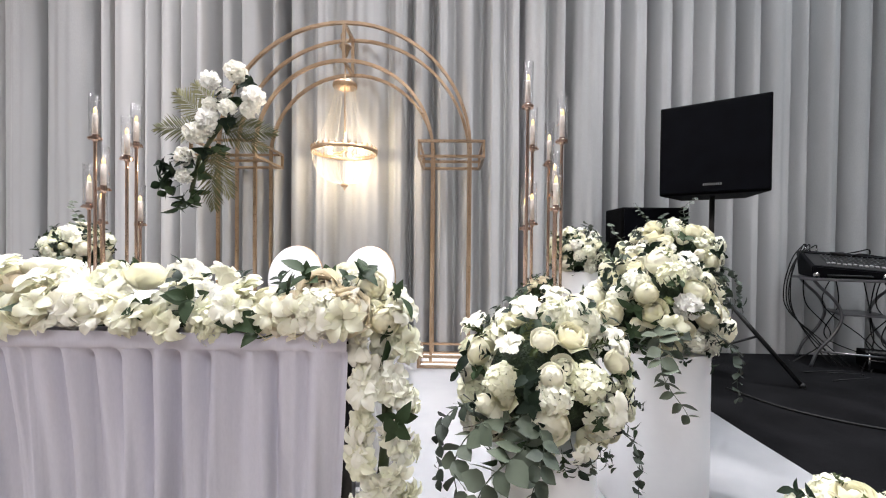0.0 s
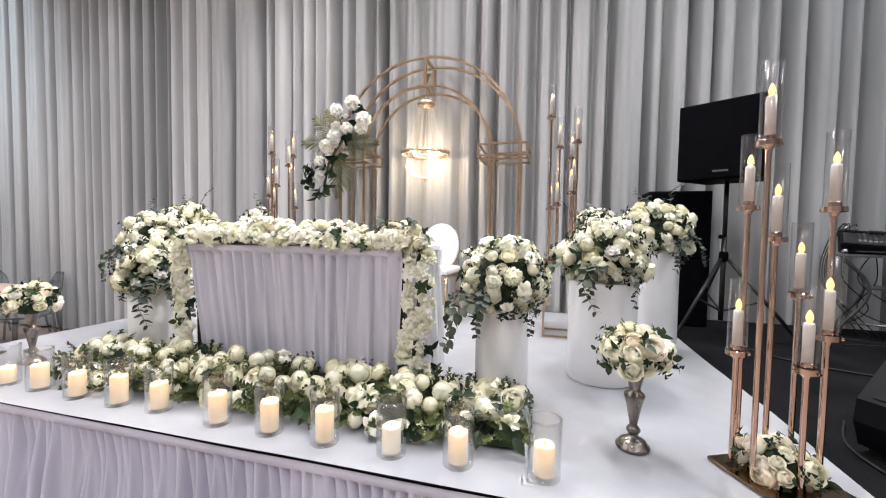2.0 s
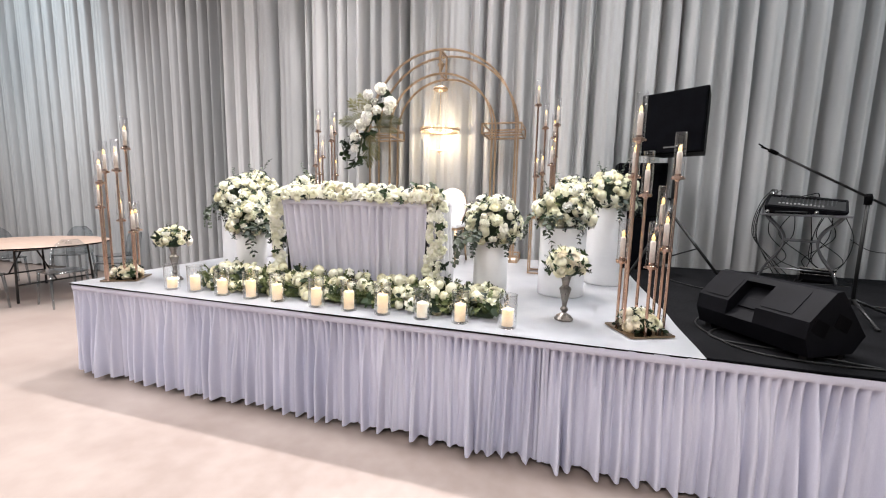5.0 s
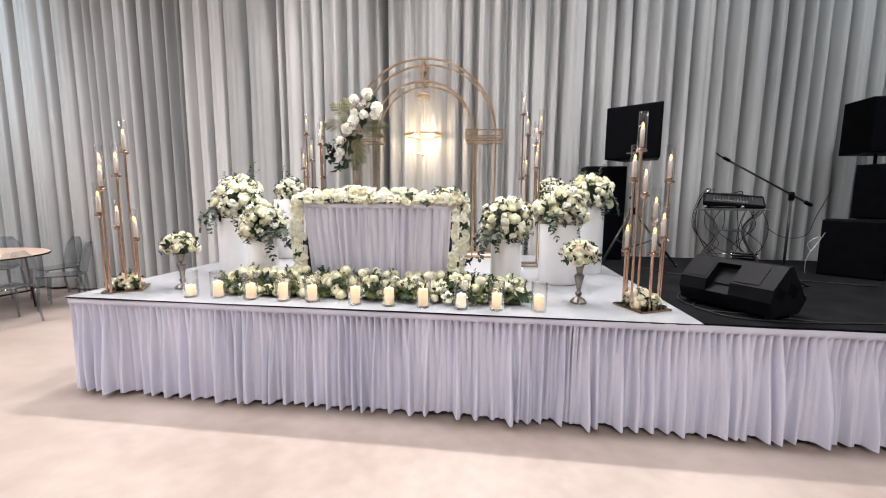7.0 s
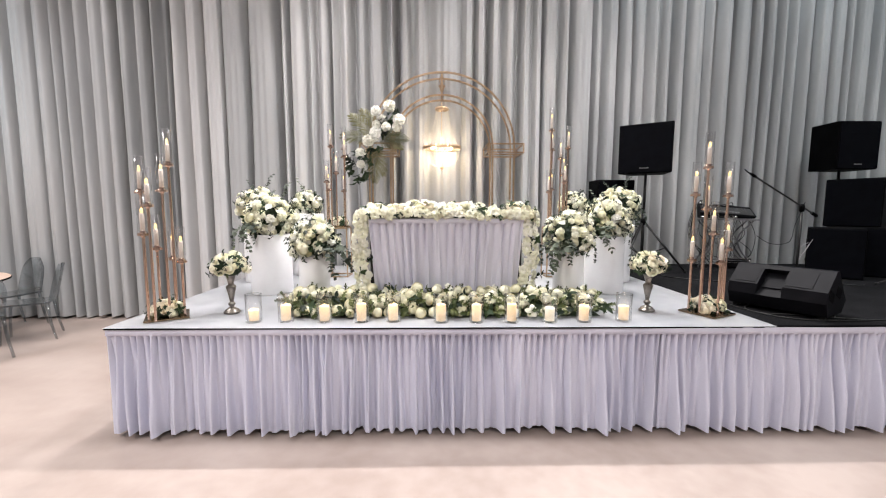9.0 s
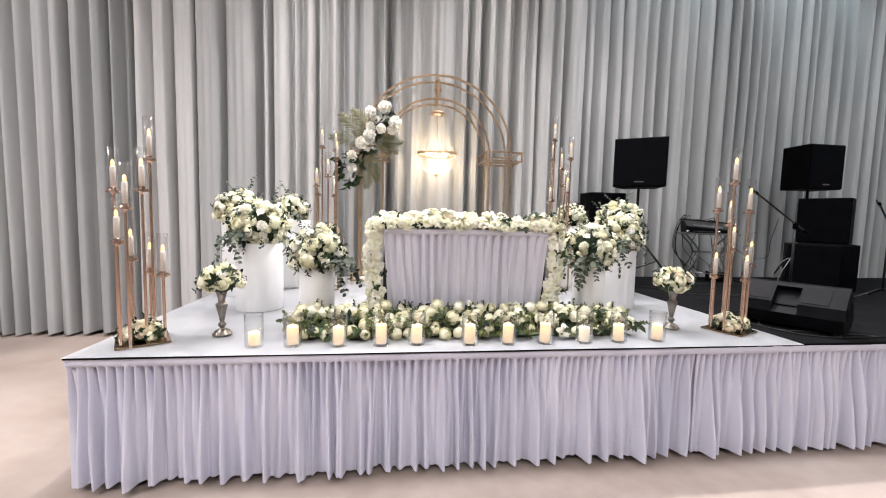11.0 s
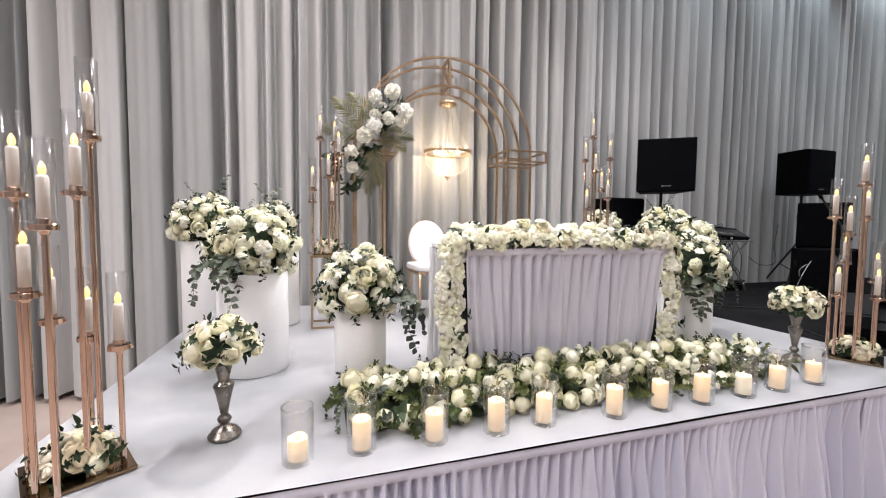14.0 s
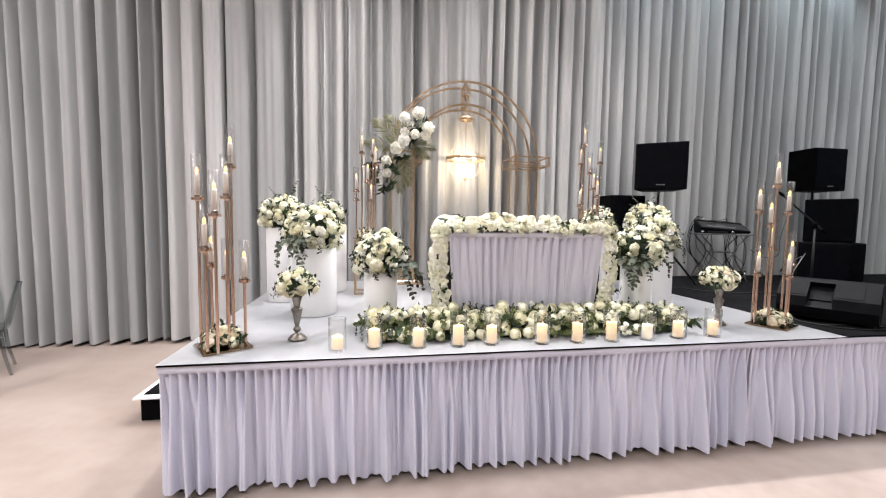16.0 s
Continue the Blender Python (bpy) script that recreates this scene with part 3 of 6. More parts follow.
def pleats(length, top, bottom, seed, pitch_top=0.047, pitch_low=0.105, a_top=0.036, a_low=0.039, head=0.042, taper=0.0, lean=0.0):
    """A gathered skirt along x from 0 to length: a flat header band, fine gathers under it and loose round pleats that grow on the way down."""
    n = int(length / 0.0042)
    u = np.linspace(0, length, n)
    z = np.concatenate([[top, top - head * 0.5, top - head, top - head - 0.004], [top - head - 0.012, top - head - 0.024], np.linspace(top - head - 0.045, bottom, 13)])
    U, Z = np.meshgrid(u, z)
    d = np.clip((top - head - Z) / (top - head - bottom), 0, 1)
    rnd = random.Random(seed)
    p1 = 2 * np.pi * U / pitch_top + 2.2 * wobble(U, seed, 0.3)
    lobes = np.abs(np.sin(p1 / 2)) ** 0.8
    # round pleats at uneven distances, each wandering a little sideways
    ridge = np.zeros_like(U)
    x = -0.05
    while x < length + 0.05:
        wide, high, drift, start = rnd.uniform(0.014, 0.026), rnd.uniform(0.45, 1.3), rnd.uniform(-0.022, 0.022), rnd.uniform(-0.1, 0.25)
        at = x + drift * d
        shape = np.exp(-np.abs((U - at) / (wide * (0.75 + 0.35 * d))) ** 3.4)
        ridge = np.maximum(ridge, high * shape * (0.30 + 0.70 * np.clip((d - start) * 1.5, 0, 1)))
        x += pitch_low * rnd.uniform(0.55, 1.4)
    w = np.clip(d * 3.0 + 0.05, 0, 1) ** 0.7
    crease = np.abs(wobble(U + 0.02 * wobble(Z, seed + 9, 0.3), seed + 10, 0.02)) * np.clip(1.15 - d, 0, 1)
    deep1 = np.clip(0.85 + 0.5 * wobble(U, seed + 6, 0.09), 0.3, 1.4)
    near = np.clip((top - head - Z) / 0.016, 0, 1)
    fade = 1 - 0.80 * np.clip(d * (2.1 + 1.5 * wobble(U, seed + 11, 0.13)), 0, 1)
    fold = 0.012 - 0.008 * crease - 2 * a_top * (1 - lobes) * deep1 * near * fade + w * (2 * a_low * ridge - 0.55 * a_low + 0.45 * a_low * wobble(U, seed + 2, 0.07) + 0.4 * a_low * wobble(U, seed + 12, 0.3))
    fold = np.where(Z > top - head - 0.002, 0.012 + 0.002 * wobble(U, seed + 4, 0.05), np.where(d > 0, np.maximum(fold, -0.05), 0))
    X = U + w * 0.008 * ridge + taper * d * (U - length / 2)
    Zv = Z + np.where(d > 0.999, 0.007 * wobble(U, seed + 3, 0.12), 0) + np.where(Z > top - 0.001, 0.003 * wobble(U, seed + 13, 0.3), 0)
    Y = -fold - lean * d
    return grid_mesh(X[:4], Y[:4], Zv[:4]), grid_mesh(X[3:], Y[3:], Zv[3:])


SEAM = 0.67


def stage_skirt(length, m, seed, label):
    t = thing("stage_skirt", m, label, "stage skirt", "stage skirts")
    band, cloth = pleats(length, STAGE - 0.0105, 0.030, seed)
    part("header_band", band, M["skirt"], t, "flat stitched header band", True)
    part("pleated_cloth", cloth, M["skirt"], t, "", True)


for k_, (a_, b_) in enumerate(((SX0 - 0.078, SEAM + 0.02), (SEAM - 0.015, 4.12), (4.10, SX1))):
    stage_skirt(b_ - a_, pose(a_, SY0 - 0.062 - 0.004 * k_, 0), 50 + 7 * k_, "gathered lilac-white cloth skirt along the stage")
stage_skirt(SY1 - SY0 + 0.055, pose(SX0 - 0.074, SY1, 0, 0, 0, -90), 80, "gathered lilac-white cloth skirt on the stage end")

# step unit at the end of the stage
st_ = thing("stage_step", pose(-3.47, 1.14, 0), "low black step with a white top beside the stage", "step")
part("body", boxed(-0.235, 0.34, 0.11, 0.92, 0.0, 0.178, bevel=0.004), M["black"], st_)
part("tread", boxed(-0.27, 0.36, 0.07, 1.0, 0.180, 0.194, bevel=0.003), M["plinth"], st_)
part("mat", boxed(-0.225, 0.30, 0.13, 0.94, 0.195, 0.199), M["carpet"], st_)


# ------------------------------------------------------------ flowers and leaves
def shell_petal(bm, az, radius, top, half, flare, rnd, ruffle=0.0, squash=0.92, nu=5, nv=5, foot=168):
    """A petal that lies on a ball: from its foot at the stalk up to the polar angle top, its lip curled outwards by flare."""
    rows_ = []
    lift = rnd.uniform(-5, 5)
    for i in range(nv + 1):
        v = i / nv
        th = radians(foot + (top + lift - foot) * v)
        wid = half * (0.55 + 0.45 * math.sin(math.pi * min(1.0, 0.1 + 0.75 * v)))
        row = []
        for j in range(nu):
            u = 2 * j / (nu - 1) - 1
            edge = abs(u) ** 3
            r = radius * (1 + flare * v ** 5 + 0.05 * edge * v) + ruffle * rnd.uniform(-1, 1) * v * v
            t_ = th + radians(15) * edge * v * v
            a = az + radians(wid) * u
            row.append(bm.verts.new((r * math.sin(t_) * math.cos(a), r * math.sin(t_) * math.sin(a), r * math.cos(t_) * squash + ruffle * rnd.uniform(-1, 1) * v)))
        rows_.append(row)
    for a, b in zip(rows_, rows_[1:]):
        for j in range(nu - 1):
            bm.faces.new((a[j], a[j + 1], b[j + 1], b[j]))


def rose_mesh(seed, openness=1.0, material="rose"):
    """A full cabbage rose about 0.1 across, its middle at the origin, facing +z."""
    rnd = random.Random(seed)
    bm = bmesh.new()
    shells = ((5, 0.0500, 68, 50, 0.09 + 0.13 * openness), (5, 0.0492, 47, 50, 0.035 + 0.04 * openness), (4, 0.0480, 36, 60, 0.035), (4, 0.0466, 27, 60, 0.04), (3, 0.0450, 18, 72, 0.04), (3, 0.0434, 11, 75, 0.04))
    for n, r, top, half, flare in shells:
        off = rnd.uniform(0, 6.28)
        for i in range(n):
            shell_petal(bm, off + 2 * math.pi * (i + rnd.uniform(-0.12, 0.12)) / n, r * rnd.uniform(0.988, 1.012), top + rnd.uniform(-4, 6), half, flare, rnd, 0.0009, 0.93)
    bmesh.ops.create_icosphere(bm, subdivisions=2, radius=0.0405, matrix=Matrix.Diagonal((1, 1, 0.93, 1)))
    return mesh_of(bm, M[material], True, "rose")


def tea_rose_mesh(seed, openness=1.0, material="rose"):
    """An open rose about 0.11 across: turned-back outer petals round a tight cup, its middle at the origin, facing +z."""
    rnd = random.Random(seed)
    bm = bmesh.new()
    shells = ((5, 0.0455, 84, 44, 0.30 + 0.16 * openness), (5, 0.0440, 66, 46, 0.20 + 0.12 * openness), (4, 0.0415, 50, 54, 0.13 + 0.05 * openness), (4, 0.0380, 40, 56, 0.10), (3, 0.0335, 32, 66, 0.08), (3, 0.0285, 26, 70, 0.06), (2, 0.0235, 20, 95, 0.05))
    for n, r, top, half, flare in shells:
        off = rnd.uniform(0, 6.28)
        for i in range(n):
            shell_petal(bm, off + 2 * math.pi * (i + rnd.uniform(-0.15, 0.15)) / n, r * rnd.uniform(0.97, 1.03), top + rnd.uniform(-6, 8), half, flare * rnd.uniform(0.7, 1.2), rnd, 0.0011, 1.0)
    bmesh.ops.create_icosphere(bm, subdivisions=2, radius=0.020, matrix=Matrix.Translation((0, 0, 0.003)))
    return mesh_of(bm, M[material], True, "rose")


def wavy_petal(bm, m, L, W, wave, ph, nv=5, us=(-1, -0.5, 0, 0.5, 1)):
    """A cupped petal along +x from the origin of m, with a wavy lip."""
    grid = []
    for a in range(nv + 1):
        v = a / nv
        w = W * (0.12 + 0.88 * math.sin(math.pi * (0.05 + 0.80 * v) ** 1.1))
        grid.append([bm.verts.new(m @ Vector((L * v * (1 - 0.10 * abs(u) ** 2 * v), u * w / 2, 0.17 * L * math.sin(2.6 * v) - 0.27 * L * v ** 3 + 0.17 * L * u * u * v + wave * v * math.sin(3.2 * u + ph)))) for u in us])
    for p, q in zip(grid, grid[1:]):
        for j in range(len(us) - 1):
            bm.faces.new((p[j], p[j + 1], q[j + 1], q[j]))


def peony_mesh(seed, n=64):
    """A fluffy ball of small ruffled petals about 0.13 across."""
    rnd = random.Random(seed)
    bm = bmesh.new()
    bmesh.ops.create_icosphere(bm, subdivisions=2, radius=0.046, matrix=Matrix.Diagonal((1, 1, 0.86, 1)))
    for i in range(n):
        h = 1 - 1.6 * (i + 0.5) / n
        az = i * 2.39996
        s = math.sqrt(max(0, 1 - h * h))
        d = Vector((s * math.cos(az), s * math.sin(az), h))
        way = (d + Vector((rnd.uniform(-.55, .55), rnd.uniform(-.55, .55), rnd.uniform(-.45, .45)))).normalized()
        m = Matrix.Translation(d * 0.034) @ way.to_track_quat("X", "Z").to_matrix().to_4x4() @ pose(0, 0, 0, rnd.uniform(0, 360), 0, 0)
        wavy_petal(bm, m, 0.033 * rnd.uniform(0.85, 1.15), 0.034 * rnd.uniform(0.8, 1.15), rnd.uniform(0.002, 0.004), rnd.uniform(0, 6.28), 3, (-1, -0.33, 0.33, 1))
    return mesh_of(bm, M["peony"], True, "peony")


def hydrangea_mesh(seed, n=36, radius=0.062):
    """A dome of small four-petalled florets."""
    rnd = random.Random(seed)
    bm = bmesh.new()
    for i in range(n):
        zc = 1 - 1.25 * (i + 0.5) / n
        az = i * 2.39996 + rnd.uniform(-0.2, 0.2)
        rr = math.sqrt(max(0, 1 - zc * zc))
        d = Vector((rr * math.cos(az), rr * math.sin(az), zc))
        m = Matrix.Translation(d * radius * rnd.uniform(0.82, 1.05)) @ (d + Vector((rnd.uniform(-.4, .4), rnd.uniform(-.4, .4), rnd.uniform(-.3, .3)))).to_track_quat("Z", "Y").to_matrix().to_4x4() @ pose(0, 0, 0, 0, 0, rnd.uniform(0, 90))
        c = bm.verts.new(m @ Vector((0, 0, -0.004)))
        size = 0.026 * rnd.uniform(0.85, 1.2)
        for q in range(4):
            a = q * math.pi / 2
            def at(r_, da, h):
                return bm.verts.new(m @ Vector((r_ * size * math.cos(a + da), r_ * size * math.sin(a + da), h)))
            p1, p2, p3, p4 = at(0.75, -0.62, 0.002), at(1.12, -0.28, rnd.uniform(-.003, .004)), at(1.12, 0.28, rnd.uniform(-.003, .004)), at(0.75, 0.62, 0.002)
            bm.faces.new((c, p1, p2, p3, p4))
    return mesh_of(bm, M["hydrangea"], False, "hydrangea")


def loose_mesh(seed, n=20):
    """A loose cluster of large wavy petals, about 0.14 across."""
    rnd = random.Random(seed)
    bm = bmesh.new()
    for i in range(n):
        h = 1 - 1.05 * (i + 0.5) / n
        m = pose(0, 0, 0.0026 * i, 0, 0, i * 137.5 + rnd.uniform(-20, 20)) @ pose(0, 0, 0, 0, -max(5, math.degrees(math.asin(max(-1, min(1, h)))) * 0.9 + rnd.uniform(-14, 14)), 0) @ pose(0.008, 0, 0, rnd.uniform(-25, 25), 0, 0)
        L, W, ph, wave = 0.056 * rnd.uniform(0.75, 1.15), 0.040 * rnd.uniform(0.8, 1.2), rnd.uniform(0, 6.28), rnd.uniform(0.003, 0.007)
        wavy_petal(bm, m, L, W, wave, ph)
    return mesh_of(bm, M["loose"], True, "loose_blossom")


def leaf(bm, m, length, width, bend=0.25, fold_=0.25, nv=4):
    """A pointed leaf along +x from the origin of m, with a folded midrib."""
    prev = None
    for i in range(nv + 1):
        v = i / nv
        w = width * math.sin(math.pi * (0.06 + 0.94 * v) ** 0.85) * 0.5 + 0.0006
        x, z = length * v, -bend * length * v * v
        row = [bm.verts.new(m @ Vector((x, s * w, z + abs(s) * w * fold_))) for s in (-1, 0, 1)]
        if prev:
            bm.faces.new((prev[0], prev[1], row[1], row[0]))
            bm.faces.new((prev[1], prev[2], row[2], row[1]))
        prev = row


def sprig_mesh(seed, n=7, length=0.10, size=0.05, width=0.028, material="leaf"):
    """A short stem along +z with pointed leaves round it."""
    rnd = random.Random(seed)
    bm = bmesh.new()
    tube(bm, [(0, 0, -0.03), (0.004, 0.002, length * 0.5), (0.0, 0.006, length * 0.9)], 0.0016, 5, 0.5)
    for i in range(n):
        h = length * (0.1 + 0.8 * i / (n - 1))
        m = pose(0, 0, h) @ pose(0, 0, 0, 0, 0, i * 137 + rnd.uniform(-25, 25)) @ pose(0, 0, 0, 0, -rnd.uniform(15, 60), 0)
        leaf(bm, m, size * rnd.uniform(0.8, 1.25), width * rnd.uniform(0.8, 1.2), rnd.uniform(0.1, 0.5))
    return mesh_of(bm, M[material], True, "leaf_sprig")


def fern_mesh(seed):
    """A small feathery sprig of fine leaflets."""
    rnd = random.Random(seed)
    bm = bmesh.new()
    tube(bm, [(0, 0, -0.03), (0.008, 0, 0.05), (0.025, 0, 0.11)], 0.0014, 4, 0.4)
    for i in range(26):
        v = i / 25
        m = pose(0.025 * v * v, 0, 0.11 * v) @ pose(0, 0, 0, 0, 0, i * 140 + rnd.uniform(-30, 30)) @ pose(0, 0, 0, 0, -rnd.uniform(30, 65), 0)
        leaf(bm, m, 0.028 * (1.15 - 0.5 * v), 0.013, 0.2, 0.2, 2)
    return mesh_of(bm, M["fern"], True, "fern_sprig")


def strand_mesh(seed, length=0.36, n=12, size=0.052, sag=1.0, round_=True, upward=False):
    """A eucalyptus strand that leaves along +x and hangs down, with pairs of roundish leaves that shrink to the tip."""
    rnd = random.Random(seed)
    bm = bmesh.new()
    pts = []
    x = z = 0.0
    ang = 35.0 if not upward else 80.0
    for i in range(15):
        pts.append(Vector((x, 0.012 * math.sin(i * 0.7 + seed), z)))
        x += math.cos(radians(ang)) * length / 14
        z += math.sin(radians(ang)) * length / 14
        ang = max(-86, ang - 14 * sag) if not upward else ang - 3
    tube(bm, pts, 0.0018, 5, 0.5)
    for i in range(n):
        v = (i + 0.7) / n
        q = v * 14
        k = min(13, int(q))
        p = pts[k].lerp(pts[k + 1], q - k)
        d = (pts[k + 1] - pts[k]).normalized()
        for s in (-1, 1):
            out = (Vector((0, s, 0)) * 1.0 + d * 0.35 + Vector((0, 0, rnd.uniform(-0.6, 0.4)))).normalized()
            rot = out.to_track_quat("X", "Z").to_matrix().to_4x4()
            m = Matrix.Translation(p) @ rot @ pose(0, 0, 0, rnd.uniform(-60, 60), 0, 0)
            L = size * (1.15 - 0.55 * v) * rnd.uniform(0.85, 1.15)
            leaf(bm, m, L, L * (0.86 if round_ else 0.5), rnd.uniform(0, 0.25), 0.12)
    return mesh_of(bm, M["eucalyptus"], True, "eucalyptus_strand")


def frond_mesh(seed, length=0.36, n=20):
    """A palm frond along +x with long narrow leaflets on both sides."""
    rnd = random.Random(seed)
    bm = bmesh.new()
    pts = [Vector((length * v, 0, -0.22 * length * v * v)) for v in np.linspace(0, 1, 10)]
    tube(bm, pts, 0.0026, 5, 0.35)
    for i in range(n):
        v = 0.12 + 0.88 * i / (n - 1)
        p = Vector((length * v, 0, -0.22 * length * v * v))
        for s in (-1, 1):
            a = s * (62 - 34 * v) + rnd.uniform(-4, 4)
            m = Matrix.Translation(p) @ pose(0, 0, 0, 0, 0, a) @ pose(0, 0, 0, 0, rnd.uniform(-14, 6), 0)
            leaf(bm, m, length * 0.30 * math.sin(math.pi * (0.2 + 0.72 * v)) + 0.02, 0.0085, 0.25, 0.2, 3)
    return mesh_of(bm, M["palm"], True, "palm_frond")


ROSES = [rose_mesh(s, o) for s, o in ((1, 0.2), (2, 0.8), (3, 1.4), (4, 0.5))]
TEA = [tea_rose_mesh(s, o) for s, o in ((8, 0.2), (9, 0.8), (10, 1.3))]
PEACH = [tea_rose_mesh(s, o, "peach_rose") for s, o in ((5, 0.2), (6, 0.7), (7, 1.3))]
PEONIES = [peony_mesh(s) for s in (11, 12, 13)]
LOOSE = [loose_mesh(s) for s in (24, 25, 26, 27)]
HYDRANGEAS = [hydrangea_mesh(s) for s in (21, 22, 23)]
SPRIGS = [sprig_mesh(s) for s in (31, 32, 33)]
BROAD = [sprig_mesh(s, 5, 0.07, 0.078, 0.048) for s in (34, 35)]
GREYS = [sprig_mesh(s, 11, 0.11, 0.032, 0.025, "eucalyptus") for s in (36, 37)]
FERNS = [fern_mesh(s) for s in (38, 39)]
STRANDS = [strand_mesh(s) for s in (41, 42, 43)]
UPRIGHT = [strand_mesh(s, 0.20, 9, 0.026, 0.2, True, True) for s in (44, 45)]
FRONDS = [frond_mesh(s) for s in (51, 52)]
NAMES = dict([(id(m), "loose_blossom") for m in LOOSE] + [(id(m), "rose") for m in ROSES + TEA + PEACH] + [(id(m), "peony") for m in PEONIES] + [(id(m), "hydrangea") for m in HYDRANGEAS] + [(id(m), "leaf_sprig") for m in SPRIGS + BROAD + GREYS] + [(id(m), "fern_sprig") for m in FERNS] + [(id(m), "eucalyptus_strand") for m in STRANDS + UPRIGHT] + [(id(m), "palm_frond") for m in FRONDS])


def stick(parent, me, p, d, size, spin):
    """Puts a shared blossom or sprig at p, facing d, under an arrangement."""
    m = Matrix.Translation(p) @ Vector(d).to_track_quat("Z", "Y").to_matrix().to_4x4() @ pose(0, 0, 0, 0, 0, spin) @ Matrix.Diagonal((size, size, size, 1))
    return part(NAMES[id(me)], me, None, parent, m=m)


def hang(parent, me, p, az, size, roll=0):
    """Puts a strand or frond at p so that it leaves towards azimuth az."""
    return part(NAMES[id(me)], me, None, parent, m=Matrix.Translation(p) @ pose(0, 0, 0, 0, 0, az) @ pose(0, 0, 0, roll, 0, 0) @ Matrix.Diagonal((size, size, size, 1)))


def frond_to(parent, me, p, tip):
    """Puts a palm frond so that it runs from p to tip and shows its face to the hall."""
    x = Vector(tip) - Vector(p)
    k = x.length / 0.36
    x.normalize()
    z = (Vector((0, -1, 0.15)) - x * x.dot(Vector((0, -1, 0.15)))).normalized()
    y = z.cross(x)
    m = Matrix.Translation(p) @ Matrix((x, y, z)).transposed().to_4x4() @ Matrix.Diagonal((k, k, k, 1))
    return part(NAMES[id(me)], me, None, parent, m=m)


def bouquet(label, x, y, z, rx, rz, n, seed, mix_, leaves=40, strands=(), ups=(), low=-0.45, size=1.0, greens=None, group="flower arrangements", roses=None):
    """A dome of blossoms round a moss core, resting at height z. mix_: shares of roses, peonies and hydrangeas."""
    rnd = random.Random(seed)
    t = thing("flower_arrangement", pose(x, y, z), label, "flower arrangement", group)
    cz = rz * (0.62 if low < -0.2 else 0.25)
    bm = bmesh.new()
    bmesh.ops.create_icosphere(bm, subdivisions=3, radius=1)
    for v in bm.verts:
        q = v.co.copy()
        k = 0.70 + 0.10 * noise.noise(q * 4 + Vector((seed, 0, 0)))
        v.co = Vector((q.x * rx * k, q.y * rx * k, max(-cz + 0.002, q.z * rz * k)))
    part("moss_core", bm, M["foam"], t, "dark green moss", True, pose(0, 0, cz))
    for i in range(n):
        h = 1 - (1 - low) * (i + 0.5) / n
        az = i * 2.39996 + rnd.uniform(-0.22, 0.22)
        s = math.sqrt(max(0, 1 - h * h))
        d = Vector((s * math.cos(az), s * math.sin(az), h))
        k = rnd.uniform(0.82, 1.06)
        p = Vector((d.x * rx * k, d.y * rx * k, cz + d.z * rz * k))
        pick = rnd.random()
        if pick < mix_[0]:
            me, sz = rnd.choice(roses or ROSES + TEA), rnd.choice((0.6, 0.72, 0.85, 1.0, 1.12)) * rnd.uniform(0.95, 1.05)
        elif pick < mix_[0] + mix_[1]:
            me, sz = rnd.choice(PEONIES), rnd.uniform(0.55, 0.85)
        elif pick < mix_[0] + mix_[1] + (1 - mix_[0] - mix_[1]) * 0.5:
            me, sz = rnd.choice(HYDRANGEAS), rnd.uniform(0.65, 0.95)
        else:
            me, sz = rnd.choice(LOOSE), rnd.uniform(0.6, 0.9)
        face = (d + Vector((rnd.uniform(-.3, .3), rnd.uniform(-.3, .3), rnd.uniform(-.1, .3)))).normalized()
        stick(t, me, p, face, sz * size, rnd.uniform(0, 360))
    greens = greens or (SPRIGS + SPRIGS + BROAD[:1] + GREYS[:1] + FERNS[:1])
    for i in range(leaves):
        h = 1 - (1 - low + 0.12) * (i + 0.5) / leaves
        az = i * 2.39996 + 1.1 + rnd.uniform(-0.4, 0.4)
        s = math.sqrt(max(0, 1 - h * h))
        d = Vector((s * math.cos(az), s * math.sin(az), h))
        k = rnd.uniform(0.78, 1.0)
        stick(t, rnd.choice(greens), Vector((d.x * rx * k, d.y * rx * k, cz + d.z * rz * k)), (d + Vector((rnd.uniform(-.5, .5), rnd.uniform(-.5, .5), rnd.uniform(-.4, .2)))).normalized(), rnd.uniform(0.5, 0.8) * size, rnd.uniform(0, 360))
    strands = [q for az, hgt, sz in strands for q in ((az, hgt, sz), (az + 13, hgt + 0.03, sz * 0.75))[:2 if sz > 0.9 else 1]]
    for az, hgt, sz in strands:
        a = radians(az)
        hang(t, rnd.choice(STRANDS), Vector((math.cos(a) * rx * 0.66, math.sin(a) * rx * 0.72, cz + hgt)), az, sz * 1.04, rnd.uniform(-25, 25))
    for az, k, sz in ups:
        a = radians(az)
        hang(t, rnd.choice(UPRIGHT), Vector((math.cos(a) * rx * k, math.sin(a) * rx * k, cz + rz * 0.62)), az, sz * 1.45)
    return t


# ------------------------------------------------------------ white plinths with flowers
def pedestal(x, y, r, h, label):
    bm = bmesh.new()
    lathe(bm, [(0, 0), (r - 0.004, 0), (r, 0.004), (r, h - 0.006), (r - 0.002, h - 0.002), (r - 0.006, h), (0, h)], 64)
    return solid("pedestal", bm, M["plinth"], label, "pedestal", "white round pedestals", smooth=True, m=pose(x, y, STAGE + 0.003))


